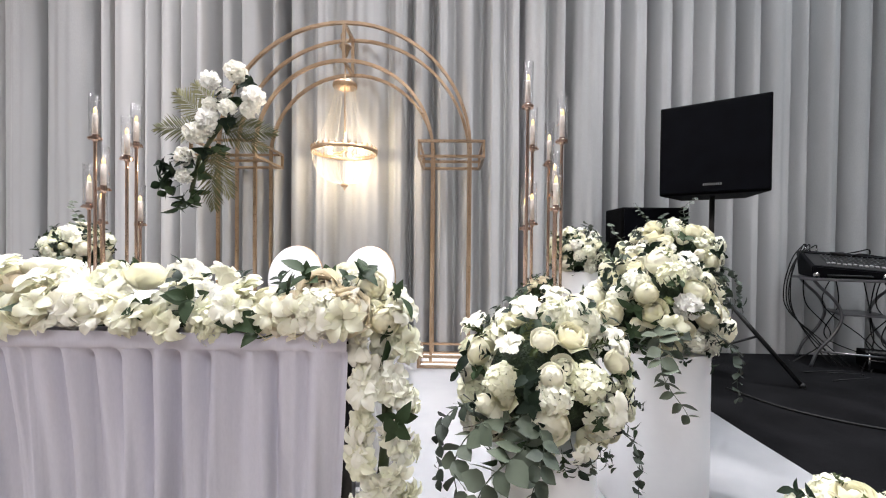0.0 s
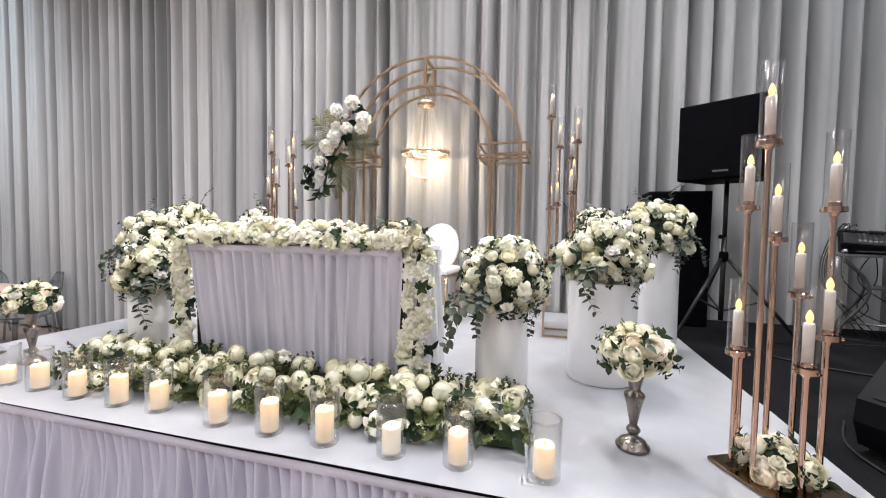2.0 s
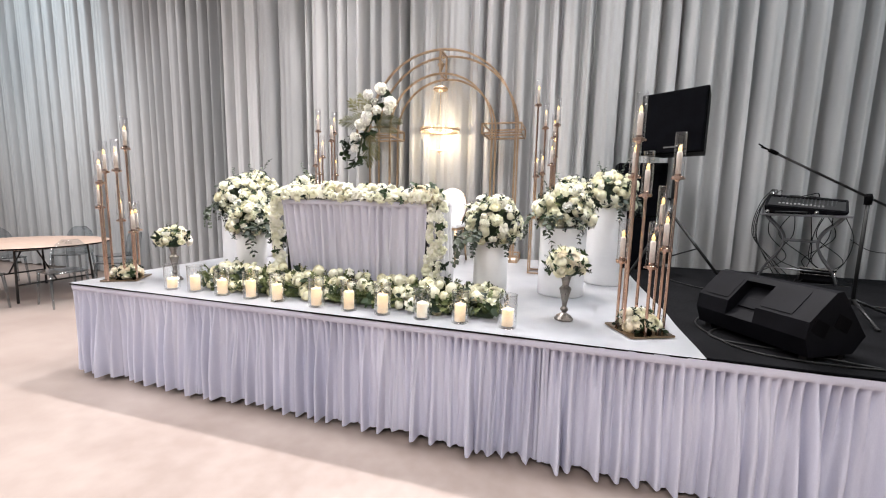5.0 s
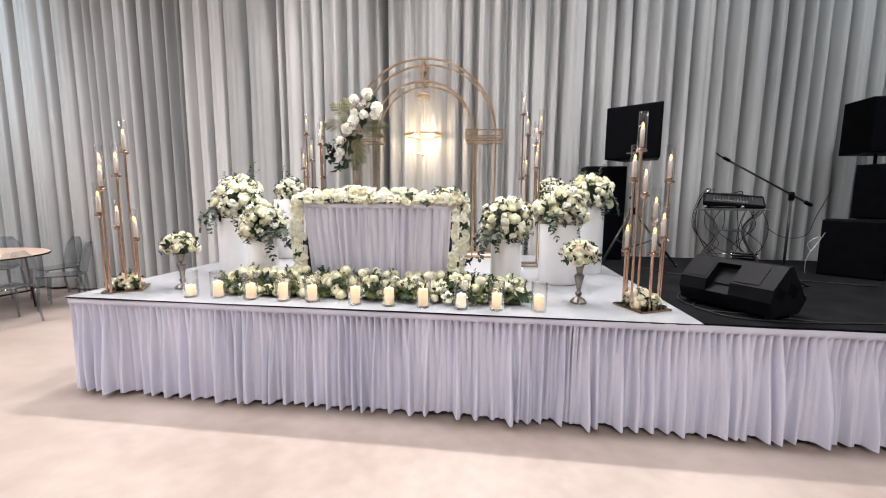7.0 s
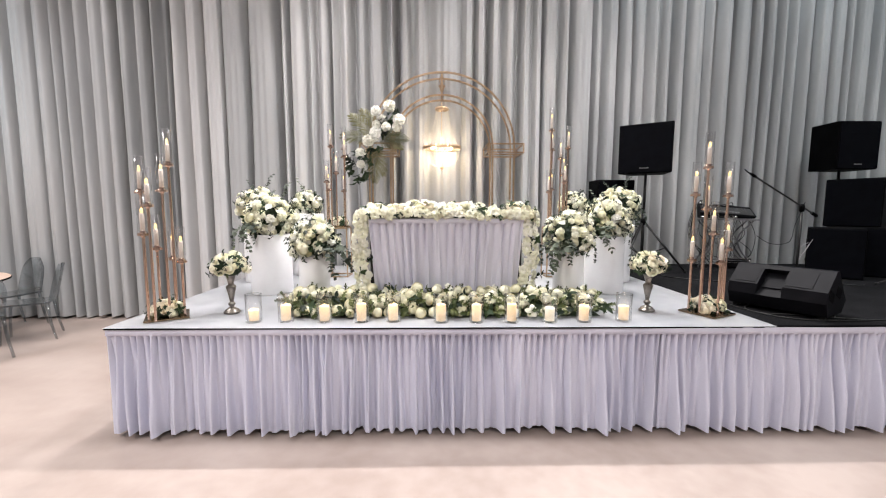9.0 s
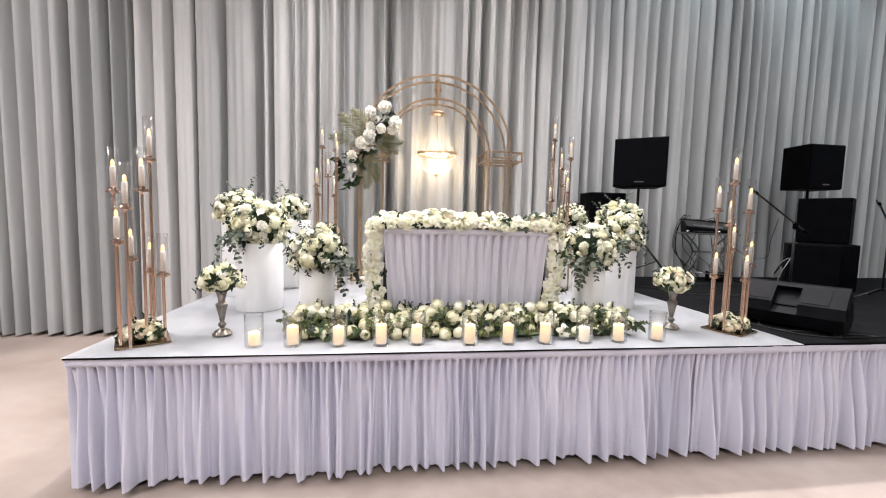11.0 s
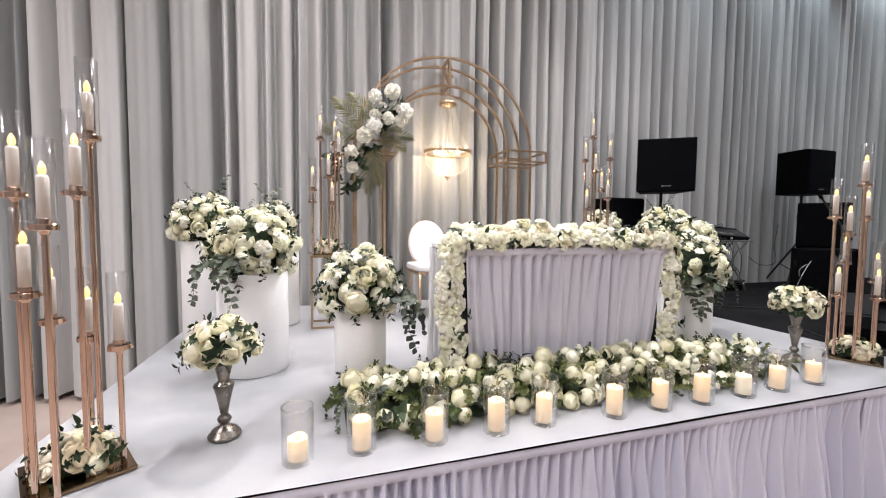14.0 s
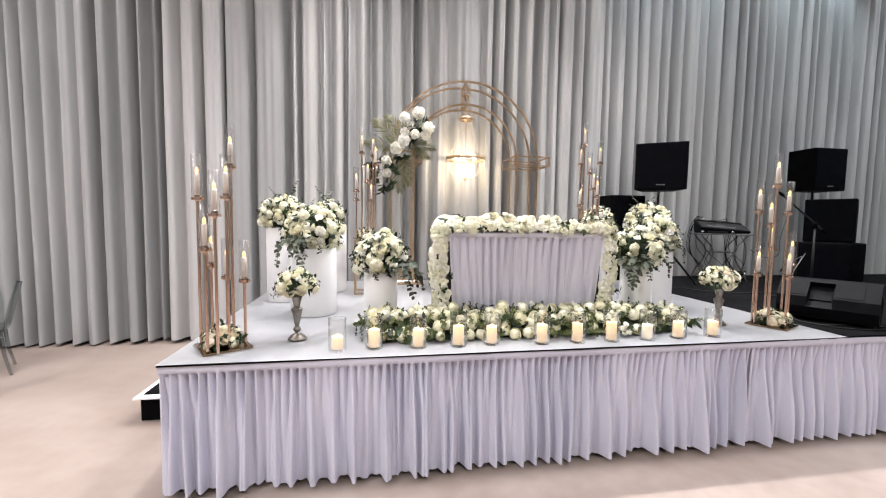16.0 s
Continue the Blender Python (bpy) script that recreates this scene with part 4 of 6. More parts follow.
PED = [  # x, y, radius, height, dome half-width, dome half-height, blossoms, seed
    (0.228, 0.985, 0.125, 0.44, 0.19, 0.20, 79, 101),
    (0.728, 1.455, 0.180, 0.54, 0.215, 0.20, 90, 102),
    (1.105, 2.060, 0.165, 0.70, 0.22, 0.19, 88, 103),
    (-1.90, 0.965, 0.125, 0.41, 0.18, 0.175, 77, 104),
    (-2.455, 1.450, 0.185, 0.555, 0.22, 0.20, 95, 105),
    (-2.82, 2.060, 0.165, 0.71, 0.21, 0.18, 84, 106),
    (0.80, 2.560, 0.150, 0.735, 0.165, 0.15, 57, 107),
    (-2.466, 2.560, 0.200, 0.735, 0.165, 0.15, 57, 108),
]
STRAND_SETS = [
    [(-140, -0.07, 0.9), (-118, -0.08, 1.0), (-165, -0.06, 0.75), (-45, -0.08, 0.6)],
    [(-115, -0.06, 1.0), (-165, -0.04, 0.9), (-60, -0.07, 0.75), (180, -0.04, 0.8)],
    [(-70, -0.06, 0.9), (-30, -0.05, 0.8), (20, -0.05, 0.8)],
    [(-20, -0.06, 1.0), (-50, -0.07, 1.0), (10, -0.05, 0.9), (60, -0.06, 0.9)],
    [(-135, -0.06, 0.95), (-110, -0.07, 1.0), (170, -0.05, 0.8)],
    [(-60, -0.06, 0.8), (-20, -0.05, 0.8)],
    [(-20, -0.05, 0.7)],
    [(-60, -0.05, 0.7)],
]
UP_SETS = [[], [(110, 0.5, 0.8), (170, 0.6, 0.8)], [(30, 0.4, 0.9), (120, 0.4, 0.8)], [], [(150, 0.6, 0.9), (60, 0.5, 1.0), (100, 0.4, 0.7)], [(60, 0.3, 1.0), (150, 0.4, 0.7)], [], [(140, 0.3, 1.0)]]
SIZES = ["slim low", "wide middle-height", "tall", "slim low", "wide middle-height", "tall", "slim tall", "slim tall"]
for (x, y, r, h, rx, rz, n, sd), st_set, up_set, sz_ in zip(PED, STRAND_SETS, UP_SETS, SIZES):
    pedestal(x, y, r, h, f"{sz_} white cylindrical pedestal on the stage")
    bouquet(f"domed white rose and hydrangea arrangement on a {sz_} pedestal", x, y, STAGE + 0.003 + h, rx, rz, int(n * 0.84), sd, (0.60, 0.08), 92, st_set, up_set, low=-0.58, size=0.80)


# ------------------------------------------------------------ the couple's table
TX0, TX1, TY0, TY1, TTOP = -1.415, -0.205, 0.82, 1.42, 1.485
tb = thing("couple_table", pose(0, 0, 0), "rectangular table with white cloth and gathered lilac skirt", "table")
part("tabletop", boxed(TX0, TX1, TY0, TY1, TTOP - 0.03, TTOP, bevel=0.006), M["white_cloth"], tb)
for x in (TX0 + 0.018, TX1 - 0.018):
    for y in (TY0 + 0.022, TY1 - 0.06):
        bm = bmesh.new()
        bar(bm, (x, y, STAGE + 0.021), (x, y, TTOP - 0.048), 0.034)
        part("leg", bm, M["black_metal"], tb)
band, cloth = pleats(TX1 - TX0, TTOP - 0.006, STAGE + 0.012, 120, 0.062, 0.092, 0.018, 0.019, 0.03, taper=-0.075, lean=-0.06)
fs = part("front_skirt", cloth, M["table_skirt"], tb, "gathered lilac-grey skirt", True, pose(TX0, TY0 - 0.036, 0))
part("header_band", band, M["table_skirt"], fs, "", True)
for s_, x in ((-1, TX0 - 0.012), (1, TX1 + 0.012)):
    _, bm = pleats(0.56, TTOP - 0.004, STAGE + 0.012, 130 + s_, 0.07, 0.12, 0.006, 0.018, 0.02)
    part("side_drape", bm, M["tulle"], tb, "sheer white tulle", True, pose(x, TY0 + (0.60 if s_ < 0 else 0.04), 0, 0, 0, -90 if s_ < 0 else 90))
_, bm = pleats(TX1 - TX0, TTOP - 0.004, STAGE + 0.012, 140, 0.07, 0.12, 0.006, 0.018, 0.02)
part("back_drape", bm, M["white_cloth"], tb, "", True, pose(TX1, TY1 + 0.014, 0, 0, 0, 180))


def garland(label, path, n, seed, mix_, spread, leaves, size=(0.72, 1.0), up=Vector((0, -0.5, 1)), greens=None, leaf_size=(0.6, 0.95), rest=HYDRANGEAS):
    """Blossoms along a line of points on a twig. spread: half-widths across and up."""
    rnd = random.Random(seed)
    t = thing("flower_garland", pose(0, 0, 0), label, "flower garland", "flower garlands")
    pts = [Vector(p) for p in path]
    part("twig", tube(bmesh.new(), pts, 0.012, 6), M["stem"], t, "", True)
    lens = [0]
    for a, b in zip(pts, pts[1:]):
        lens.append(lens[-1] + (b - a).length)

    def along(s):
        for k in range(len(pts) - 1):
            if s <= lens[k + 1] or k == len(pts) - 2:
                f = (s - lens[k]) / max(1e-6, lens[k + 1] - lens[k])
                return pts[k].lerp(pts[k + 1], f), (pts[k + 1] - pts[k]).normalized()

    for i in range(n + leaves):
        flower = i < n
        s = lens[-1] * ((i + rnd.random()) / n if flower else rnd.random())
        p, d = along(s)
        across = d.cross(up).normalized()
        out = across.cross(d).normalized()
        a, b = rnd.uniform(-1, 1), rnd.uniform(0, 1)
        q = p + across * a * spread[0] + out * (spread[1] * b * math.sqrt(max(0, 1 - 0.7 * a * a)))
        face = (out * 1.0 + across * a * 1.1 + Vector((rnd.uniform(-.3, .3), rnd.uniform(-.3, .3), rnd.uniform(-.2, .3)))).normalized()
        if flower:
            pick = rnd.random()
            me = rnd.choice(ROSES + TEA + PEACH[:2] if pick < mix_[0] else PEONIES if pick < mix_[0] + mix_[1] else rest)
            stick(t, me, q, face, rnd.uniform(*size), rnd.uniform(0, 360))
        else:
            stick(t, rnd.choice(greens or SPRIGS + BROAD + GREYS), q - out * 0.005, (face + Vector((rnd.uniform(-.7, .7), rnd.uniform(-.7, .7), 0))).normalized(), rnd.uniform(*leaf_size), rnd.uniform(0, 360))
    return t


GX0, GX1, GY = TX0 - 0.055, TX1 + 0.055, TY0 + 0.03
tg = garland("ivory rose and loose petal garland along the table front", [(GX0 + 0.02, GY + 0.015, TTOP + 0.032), (-0.66, GY + 0.015, TTOP + 0.034), (-0.54, GY + 0.005, TTOP + 0.010), (-0.36, GY + 0.005, TTOP + 0.010), (GX1 - 0.02, GY + 0.015, TTOP + 0.034)], 70, 201, (0.58, 0.10), (0.085, 0.074), 50, (0.55, 0.82), Vector((0, -0.35, 1)), SPRIGS + BROAD + BROAD, leaf_size=(0.36, 0.58), rest=HYDRANGEAS + LOOSE)
part("foam_base", boxed(GX0 + 0.03, GX1 - 0.03, TY0 - 0.035, TY0 + 0.075, TTOP + 0.002, TTOP + 0.034, bevel=0.006), M["foam"], tg, "dark green foam strip")
rnd = random.Random(204)
for k in range(26):
    x = GX0 + 0.04 + (GX1 - GX0 - 0.08) * (k + rnd.uniform(0.2, 0.8)) / 26
    stick(tg, rnd.choice(LOOSE), Vector((x, TY0 - 0.035 + rnd.uniform(-0.01, 0.015), TTOP + rnd.uniform(0.008, 0.045))), Vector((rnd.uniform(-.4, .4), -1, rnd.uniform(-.15, .5))).normalized(), rnd.uniform(0.5, 0.72), rnd.uniform(0, 360))
for dx_, dy_, dz_, k_, sz_ in ((-0.10, -0.03, 0.075, 0, 0.85), (-0.04, -0.05, 0.050, 1, 0.70), (-0.15, -0.06, 0.030, 2, 0.75), (0.00, -0.01, 0.085, 3, 0.62), (0.035, -0.05, 0.020, 4, 0.55), (-0.06, 0.04, 0.090, 5, 0.72), (0.03, 0.02, 0.045, 6, 0.6)):
    stick(tg, (PEACH + ROSES)[k_], Vector((GX1 + dx_ - 0.02, GY + dy_, TTOP + dz_)), Vector((0.3 + dx_, -0.8, 0.5)).normalized(), sz_, 50 * k_)
for dx_, dz_, ax_, az_ in ((-0.02, 0.10, 0.5, 0.8), (0.04, 0.06, 0.9, 0.2), (-0.12, 0.09, -0.3, 0.9), (0.02, 0.0, 0.6, -0.5), (-0.09, 0.02, -0.5, -0.2)):
    stick(tg, BROAD[0], Vector((GX1 + dx_ - 0.02, GY - 0.04, TTOP + dz_)), Vector((ax_, -0.5, az_)).normalized(), 0.54, 30 + 400 * dx_)
for gx, sd, s_ in ((GX0, 202, -1), (GX1, 203, 1)):
    garland("ivory loose petal garland hanging down the table side", [(gx - s_ * 0.01, GY - 0.01, TTOP + 0.045), (gx + s_ * 0.01, GY - 0.02, TTOP - 0.03), (gx + s_ * 0.02, GY - 0.03, TTOP - 0.2), (gx - s_ * 0.005, GY - 0.03, TTOP - 0.45), (gx - s_ * 0.01, GY - 0.03, STAGE + 0.06)], 70, sd, (0.0, 0.0), (0.040, 0.034), 2, (0.46, 0.68), Vector((0.3 * s_, -1, 0.0)), SPRIGS, rest=LOOSE)


# bed of roses on the stage in front of the table
def rose_bed(n, leaves, seed):
    rnd = random.Random(seed)
    t = thing("flower_garland", pose(-0.83, 0.70, STAGE + 0.003), "long bed of cream roses and green foliage on the stage", "flower garland", "flower garlands")
    L, W, H = 1.15, 0.175, 0.14
    xs, ys = np.meshgrid(np.linspace(-1.03, 1.03, 90), np.linspace(-1, 1, 16))
    prof = np.sqrt(np.clip(1 - ys ** 2, 0, 1)) * np.clip(1 - np.abs(xs) ** 10, 0.0, 1)
    zz = 0.10 * prof * (1 + 0.25 * wobble(xs * 3 + ys, seed, 0.3)) + 0.002
    bm = grid_mesh(xs * L * 0.98, ys * W * 0.9, zz)
    part("moss_core", bm, M["foam"], t, "dark green moss", True)
    cells = [(i, j) for i in range(n // 4) for j in range(4)]
    for k, (i, j) in enumerate(cells):
        x = L * (-1 + 2 * (i + 0.5 + rnd.uniform(-0.6, 0.6)) / (n // 4))
        v = max(-1.12, (-0.93, -0.45, 0.1, 0.68)[j] + rnd.uniform(-0.3, 0.3))
        hgt = H * math.sqrt(max(0.06, 1 - v * v)) * rnd.uniform(0.85, 1.3)
        d = Vector((rnd.uniform(-.4, .4), v * 0.8 - 0.75, 0.55 + rnd.uniform(-.25, .25))).normalized()
        pick = rnd.random()
        me = rnd.choice(ROSES) if pick < 0.74 else rnd.choice(TEA) if pick < 0.9 else rnd.choice(LOOSE)
        stick(t, me, Vector((x, v * W, max(0.035, hgt * 0.99))), d, rnd.uniform(0.58, 0.82), rnd.uniform(0, 360))
    for k in range(leaves):
        x = L * rnd.uniform(-1.03, 1.03)
        v = rnd.uniform(-1.15, 1.1)
        hgt = H * math.sqrt(max(0.02, 1 - min(1, v * v))) * rnd.uniform(0.32, 0.70)
        d = Vector((rnd.uniform(-.8, .8), v * 1.0 - 0.2, rnd.uniform(0.15, 1.0))).normalized()
        stick(t, rnd.choice(SPRIGS[:1] + GREYS[:1] + FERNS * 4), Vector((x, v * W * 0.95, hgt + 0.018)), d, rnd.uniform(0.65, 1.1), rnd.uniform(0, 360))
    for x, y, az, sz in ((L * 0.98, 0.02, 10, 0.8), (L * 0.98, -0.1, -30, 0.7), (L, 0.1, 40, 0.7), (-L, 0.0, 180, 0.8), (-L * 0.98, -0.08, 215, 0.8), (-L * 0.97, 0.1, 150, 0.8)):
        hang(t, rnd.choice(STRANDS), Vector((x, y, 0.10)), az, sz * 0.6)
    return t


rose_bed(160, 520, 211)


# ------------------------------------------------------------ pillar candles in glass cylinders
def jar_meshes():
    r, h = 0.054, 0.198
    g = bmesh.new()
    lathe(g, [(0, 0.0), (r - 0.004, 0.0), (r, 0.004), (r, h - 0.002), (r - 0.0015, h), (r - 0.003, h - 0.002), (r - 0.003, 0.012), (r - 0.008, 0.009), (0, 0.008)], 40)
    rim = bmesh.new()
    lathe(rim, [(r + 0.0006, h - 0.006), (r + 0.0012, h), (r - 0.0035, h + 0.001), (r - 0.0042, h - 0.005)], 40, closed=True)
    return mesh_of(g, M["glass"], True, "glass"), mesh_of(rim, M["glass"], True, "rim")


JAR_GLASS, JAR_RIM = jar_meshes()
JARS = [(-2.165, 0.415, 0.088), (-1.945, 0.425, 0.122), (-1.672, 0.412, 0.118), (-1.414, 0.412, 0.132), (-1.192, 0.42, 0.122), (-0.856, 0.397, 0.128), (-0.606, 0.396, 0.128), (-0.360, 0.393, 0.132), (-0.091, 0.394, 0.105), (0.153, 0.400, 0.118), (0.440, 0.410, 0.112)]
for k_, (x, y, h) in enumerate(JARS):
    t = thing("candle_jar", pose(x, y, STAGE + 0.004), "ivory pillar candle in a clear glass cylinder", "candle", "candles along the stage edge")
    gl = part("glass_cylinder", JAR_GLASS, None, t, "clear glass")
    gl.visible_shadow = False
    part("rim", JAR_RIM, None, gl).visible_shadow = False
    bm = bmesh.new()
    rnd = random.Random(300 + k_)
    r = 0.034
    lathe(bm, [(0, 0.011), (r - 0.002, 0.011), (r, 0.014), (r * 1.003, h * 0.5), (r, h - 0.010), (r - 0.001, h - 0.003), (r - 0.005, h - 0.001), (r - 0.010, h - 0.008), (r - 0.020, h - 0.016), (0, h - 0.018)], 28)
    for v in bm.verts:
        if v.co.z > h - 0.012 and v.co.xy.length > 0.02:
            v.co.z += 0.007 * noise.noise(Vector((v.co.x * 45, v.co.y * 45, k_)))
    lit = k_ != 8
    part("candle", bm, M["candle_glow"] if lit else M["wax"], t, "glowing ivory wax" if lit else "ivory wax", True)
    bm = bmesh.new()
    lathe(bm, [(0, h - 0.018), (0.004, h - 0.014), (0.006, h - 0.006), (0.0035, h + 0.008), (0, h + 0.016)], 10)
    part("flame", bm, M["flame"] if lit else M["wax_white"], t, "small flickering flame tip" if lit else "unlit flame tip", True)


# ------------------------------------------------------------ tall candle stands
def candle_stand(label, x, y, z, turn, arms, side=0.27, seed=0):
    """A square bronze plate with slim rose-gold rods, each with a cup, a taper and a glass chimney. arms: flame places (x, y, height) from the plate's middle."""
    t = thing("candle_stand", pose(x, y, z, 0, 0, turn), label, "candle stand", "tall candle stands")
    part("base_plate", boxed(-side / 2, side / 2, -side / 2, side / 2, 0.0, 0.012, bevel=0.002), M["base_mirror"], t, "dark bronze mirror plate")
    inv = Matrix.Rotation(-radians(turn), 3, "Z")
    for ax, ay, flame in arms:
        p = inv @ Vector((ax, ay, 0))
        top = flame - 0.185
        rod = bmesh.new()
        tube(rod, [(p.x, p.y, 0.012), (p.x, p.y, top)], 0.0088, 14, caps=False)
        rod_ob = part("rod", rod, M["rose_gold"], t, "polished rose-gold rod", True)
        cup = bmesh.new()
        lathe(cup, [(0.0, -0.010), (0.011, -0.010), (0.0125, -0.002), (0.0155, 0.0), (0.0165, 0.002), (0.0165, 0.034), (0.0155, 0.035), (0.0, 0.030)], 24, pose(p.x, p.y, top))
        part("cup", cup, M["rose_gold"], rod_ob)
        rim = bmesh.new()
        lathe(rim, [(0.0172, 0.002), (0.0315, 0.002), (0.0325, 0.003), (0.0325, 0.019), (0.0320, 0.020), (0.0305, 0.019), (0.0303, 0.0052), (0.0172, 0.0052)], 28, pose(p.x, p.y, top), closed=True)
        for q in range(3):
            lug = 2 * math.pi * q / 3 + 0.4 + ax * 9
            tube(rim, [(p.x + 0.0325 * math.cos(lug), p.y + 0.0325 * math.sin(lug), top + 0.0095), (p.x + 0.038 * math.cos(lug), p.y + 0.038 * math.sin(lug), top + 0.0095)], 0.005, 8)
        part("glass_holder", rim, M["rose_gold"], rod_ob, "ring with three small lugs")
        tap = bmesh.new()
        lathe(tap, [(0, 0.036), (0.0142, 0.036), (0.0146, 0.148), (0.0135, 0.154), (0.010, 0.158), (0.006, 0.154), (0, 0.152)], 16, pose(p.x, p.y, top))
        part("taper_candle", tap, M["wax_white"], rod_ob, "white led taper", True)
        fl = bmesh.new()
        lathe(fl, [(0, 0.150), (0.0065, 0.160), (0.0098, 0.172), (0.0075, 0.184), (0.003, 0.193), (0, 0.197)], 12, pose(p.x, p.y, top))
        part("flame", fl, M["flame"], rod_ob, "warm yellow led flame", True)
        gl = bmesh.new()
        lathe(gl, [(0.0295, 0.006), (0.0295, 0.262), (0.0283, 0.263), (0.0280, 0.262), (0.0280, 0.006)], 30, pose(p.x, p.y, top))
        part("glass_chimney", gl, M["chimney"], rod_ob, "clear glass", True).visible_shadow = False
    return t


LS = (-2.862, 0.563)
L_ARMS = [(-2.809, 0.595, 2.037), (-2.972, 0.529, 1.841), (-2.830, 0.394, 1.745), (-2.808, 0.510, 1.850), (-2.896, 0.421, 1.549), (-2.876, 0.687, 1.349), (-2.729, 0.552, 1.346), (-2.936, 0.604, 1.433)]
RS = (1.183, 0.623)
R_ARMS = [(1.094, 0.576, 2.029), (1.324, 0.671, 1.828), (1.171, 0.677, 1.728), (1.279, 0.744, 1.535), (1.204, 0.536, 1.332), (1.068, 0.662, 1.338), (1.274, 0.579, 1.429), (1.105, 0.720, 1.835)]
candle_stand("tall rose-gold candle stand with eight glass chimneys", *LS, STAGE + 0.004, 31.5, [(a - LS[0], b - LS[1], c - STAGE) for a, b, c in L_ARMS])
candle_stand("tall rose-gold candle stand with eight glass chimneys", *RS, STAGE + 0.004, 25.0, [(a - RS[0], b - RS[1], c - STAGE) for a, b, c in R_ARMS])


def wire_plinth(x, y, side, h):
    """A plinth of square gold bars with a plate on top."""
    t = thing("wire_plinth", pose(x, y, STAGE + 0.003), "open gold metal frame plinth", "plinth", "gold frame plinths")
    s = side / 2
    for a in (-s, s):
        for b in (-s, s):
            part("post", bar(bmesh.new(), (a, b, 0.021), (a, b, h - 0.021), 0.014), M["gold"], t)
    for z, nm in ((0.007, "base_rail"), (h - 0.014, "top_rail")):
        bm = bmesh.new()
        for a in (-s, s):
            bar(bm, (-s, a, z), (s, a, z), 0.014)
            bar(bm, (a, -s + 0.014, z), (a, s - 0.014, z), 0.0138)
        part(nm, bm, M["gold"], t)
    part("plate", boxed(-s, s, -s, s, h - 0.0065, h), M["gold"], t)
    return h


BL, BR = (-2.04, 2.375), (0.52, 2.365)
BL_ARMS = [(-2.086, 2.277, 2.430), (-1.971, 2.437, 2.430), (-1.944, 2.333, 2.325), (-2.025, 2.264, 2.133), (-2.145, 2.302, 2.037), (-2.150, 2.391, 1.946), (-1.993, 2.495, 1.942)]
BR_ARMS = [(0.422, 2.275, 2.618), (0.491, 2.478, 2.430), (0.585, 2.439, 2.325), (0.615, 2.267, 2.421), (0.577, 2.236, 2.035), (0.482, 2.426, 1.963), (0.43, 2.36, 1.93), (0.60, 2.36, 2.13)]
for (cx, cy), h, arms, tn in ((BL, 0.585, BL_ARMS, 10), (BR, 0.585, BR_ARMS, -15)):
    wire_plinth(cx, cy, 0.24, h)
    candle_stand("rose-gold candle stand on a gold frame plinth", cx, cy, STAGE + 0.004 + h, tn, [(a - cx, b - cy, c - STAGE - h - 0.004) for a, b, c in arms], 0.26)
    bouquet("cream rose cluster at a candle stand's foot", cx, cy, STAGE + 0.017 + h, 0.10, 0.08, 17, 410 + int(cx * 10), (1.0, 0.0), 30, low=0.02, size=0.60, greens=SPRIGS + BROAD, roses=PEACH + TEA)
for (cx, cy), sd in ((LS, 421), (RS, 422)):
    bouquet("cream rose cluster at a candle stand's foot", cx, cy, STAGE + 0.017, 0.108, 0.085, 21, sd, (1.0, 0.0), 26, low=0.02, size=0.62, greens=SPRIGS + BROAD, roses=PEACH + TEA)


# ------------------------------------------------------------ pewter vases
def vase(x, y, seed):
    t = thing("vase", pose(x, y, STAGE + 0.004), "aged silver trumpet vase with a turned stem", "vase", "silver vases")
    bm = bmesh.new()
    lathe(bm, [(0, 0), (0.058, 0.0), (0.060, 0.006), (0.057, 0.012), (0.050, 0.016), (0.046, 0.026), (0.030, 0.036), (0.016, 0.044), (0.014, 0.050), (0.022, 0.058), (0.026, 0.068), (0.021, 0.078), (0.013, 0.086), (0.0155, 0.100), (0.021, 0.130), (0.028, 0.165), (0.035, 0.192), (0.037, 0.200), (0.033, 0.208), (0.022, 0.216), (0.020, 0.224), (0.023, 0.240), (0.030, 0.268), (0.040, 0.300), (0.044, 0.306), (0.042, 0.308), (0.030, 0.296), (0, 0.29)], 32)
    part("body", bm, M["pewter"], t, "", True)
    return bouquet("round bunch of cream roses in a silver vase", x, y, STAGE + 0.004 + 0.285, 0.118, 0.100, 30, seed, (0.86, 0.06), 44, [], [], low=-0.22, size=0.68, greens=SPRIGS + SPRIGS + FERNS + BROAD + BROAD, roses=PEACH + TEA + TEA)


vase(-2.447, 0.672, 431)
vase(0.760, 0.697, 432)


# ------------------------------------------------------------ double arch with chandelier
AX, AYF, AYB, AZ, RO, RI, BW = -0.817, 2.955, 3.215, 2.355, 0.945, 0.665, 0.022
arch = thing("wedding_arch", pose(0, 0, 0), "gold metal double arch on two frame columns", "arch")


def arc(r, y):
    n = 40
    bm = bmesh.new()
    ring = []
    for i in range(n + 1):
        a = math.pi * i / n
        c, s = math.cos(a), math.sin(a)
        ring.append([bm.verts.new((AX + (r + dr) * c, y + dy, AZ + (r + dr) * s)) for dr, dy in ((-BW / 2, -BW / 2), (BW / 2, -BW / 2), (BW / 2, BW / 2), (-BW / 2, BW / 2))])
    for p, q in zip(ring, ring[1:]):
        for k in range(4):
            bm.faces.new((p[k], p[(k + 1) % 4], q[(k + 1) % 4], q[k]))
    bm.faces.new(ring[0])
    bm.faces.new(ring[-1][::-1])
    return bm


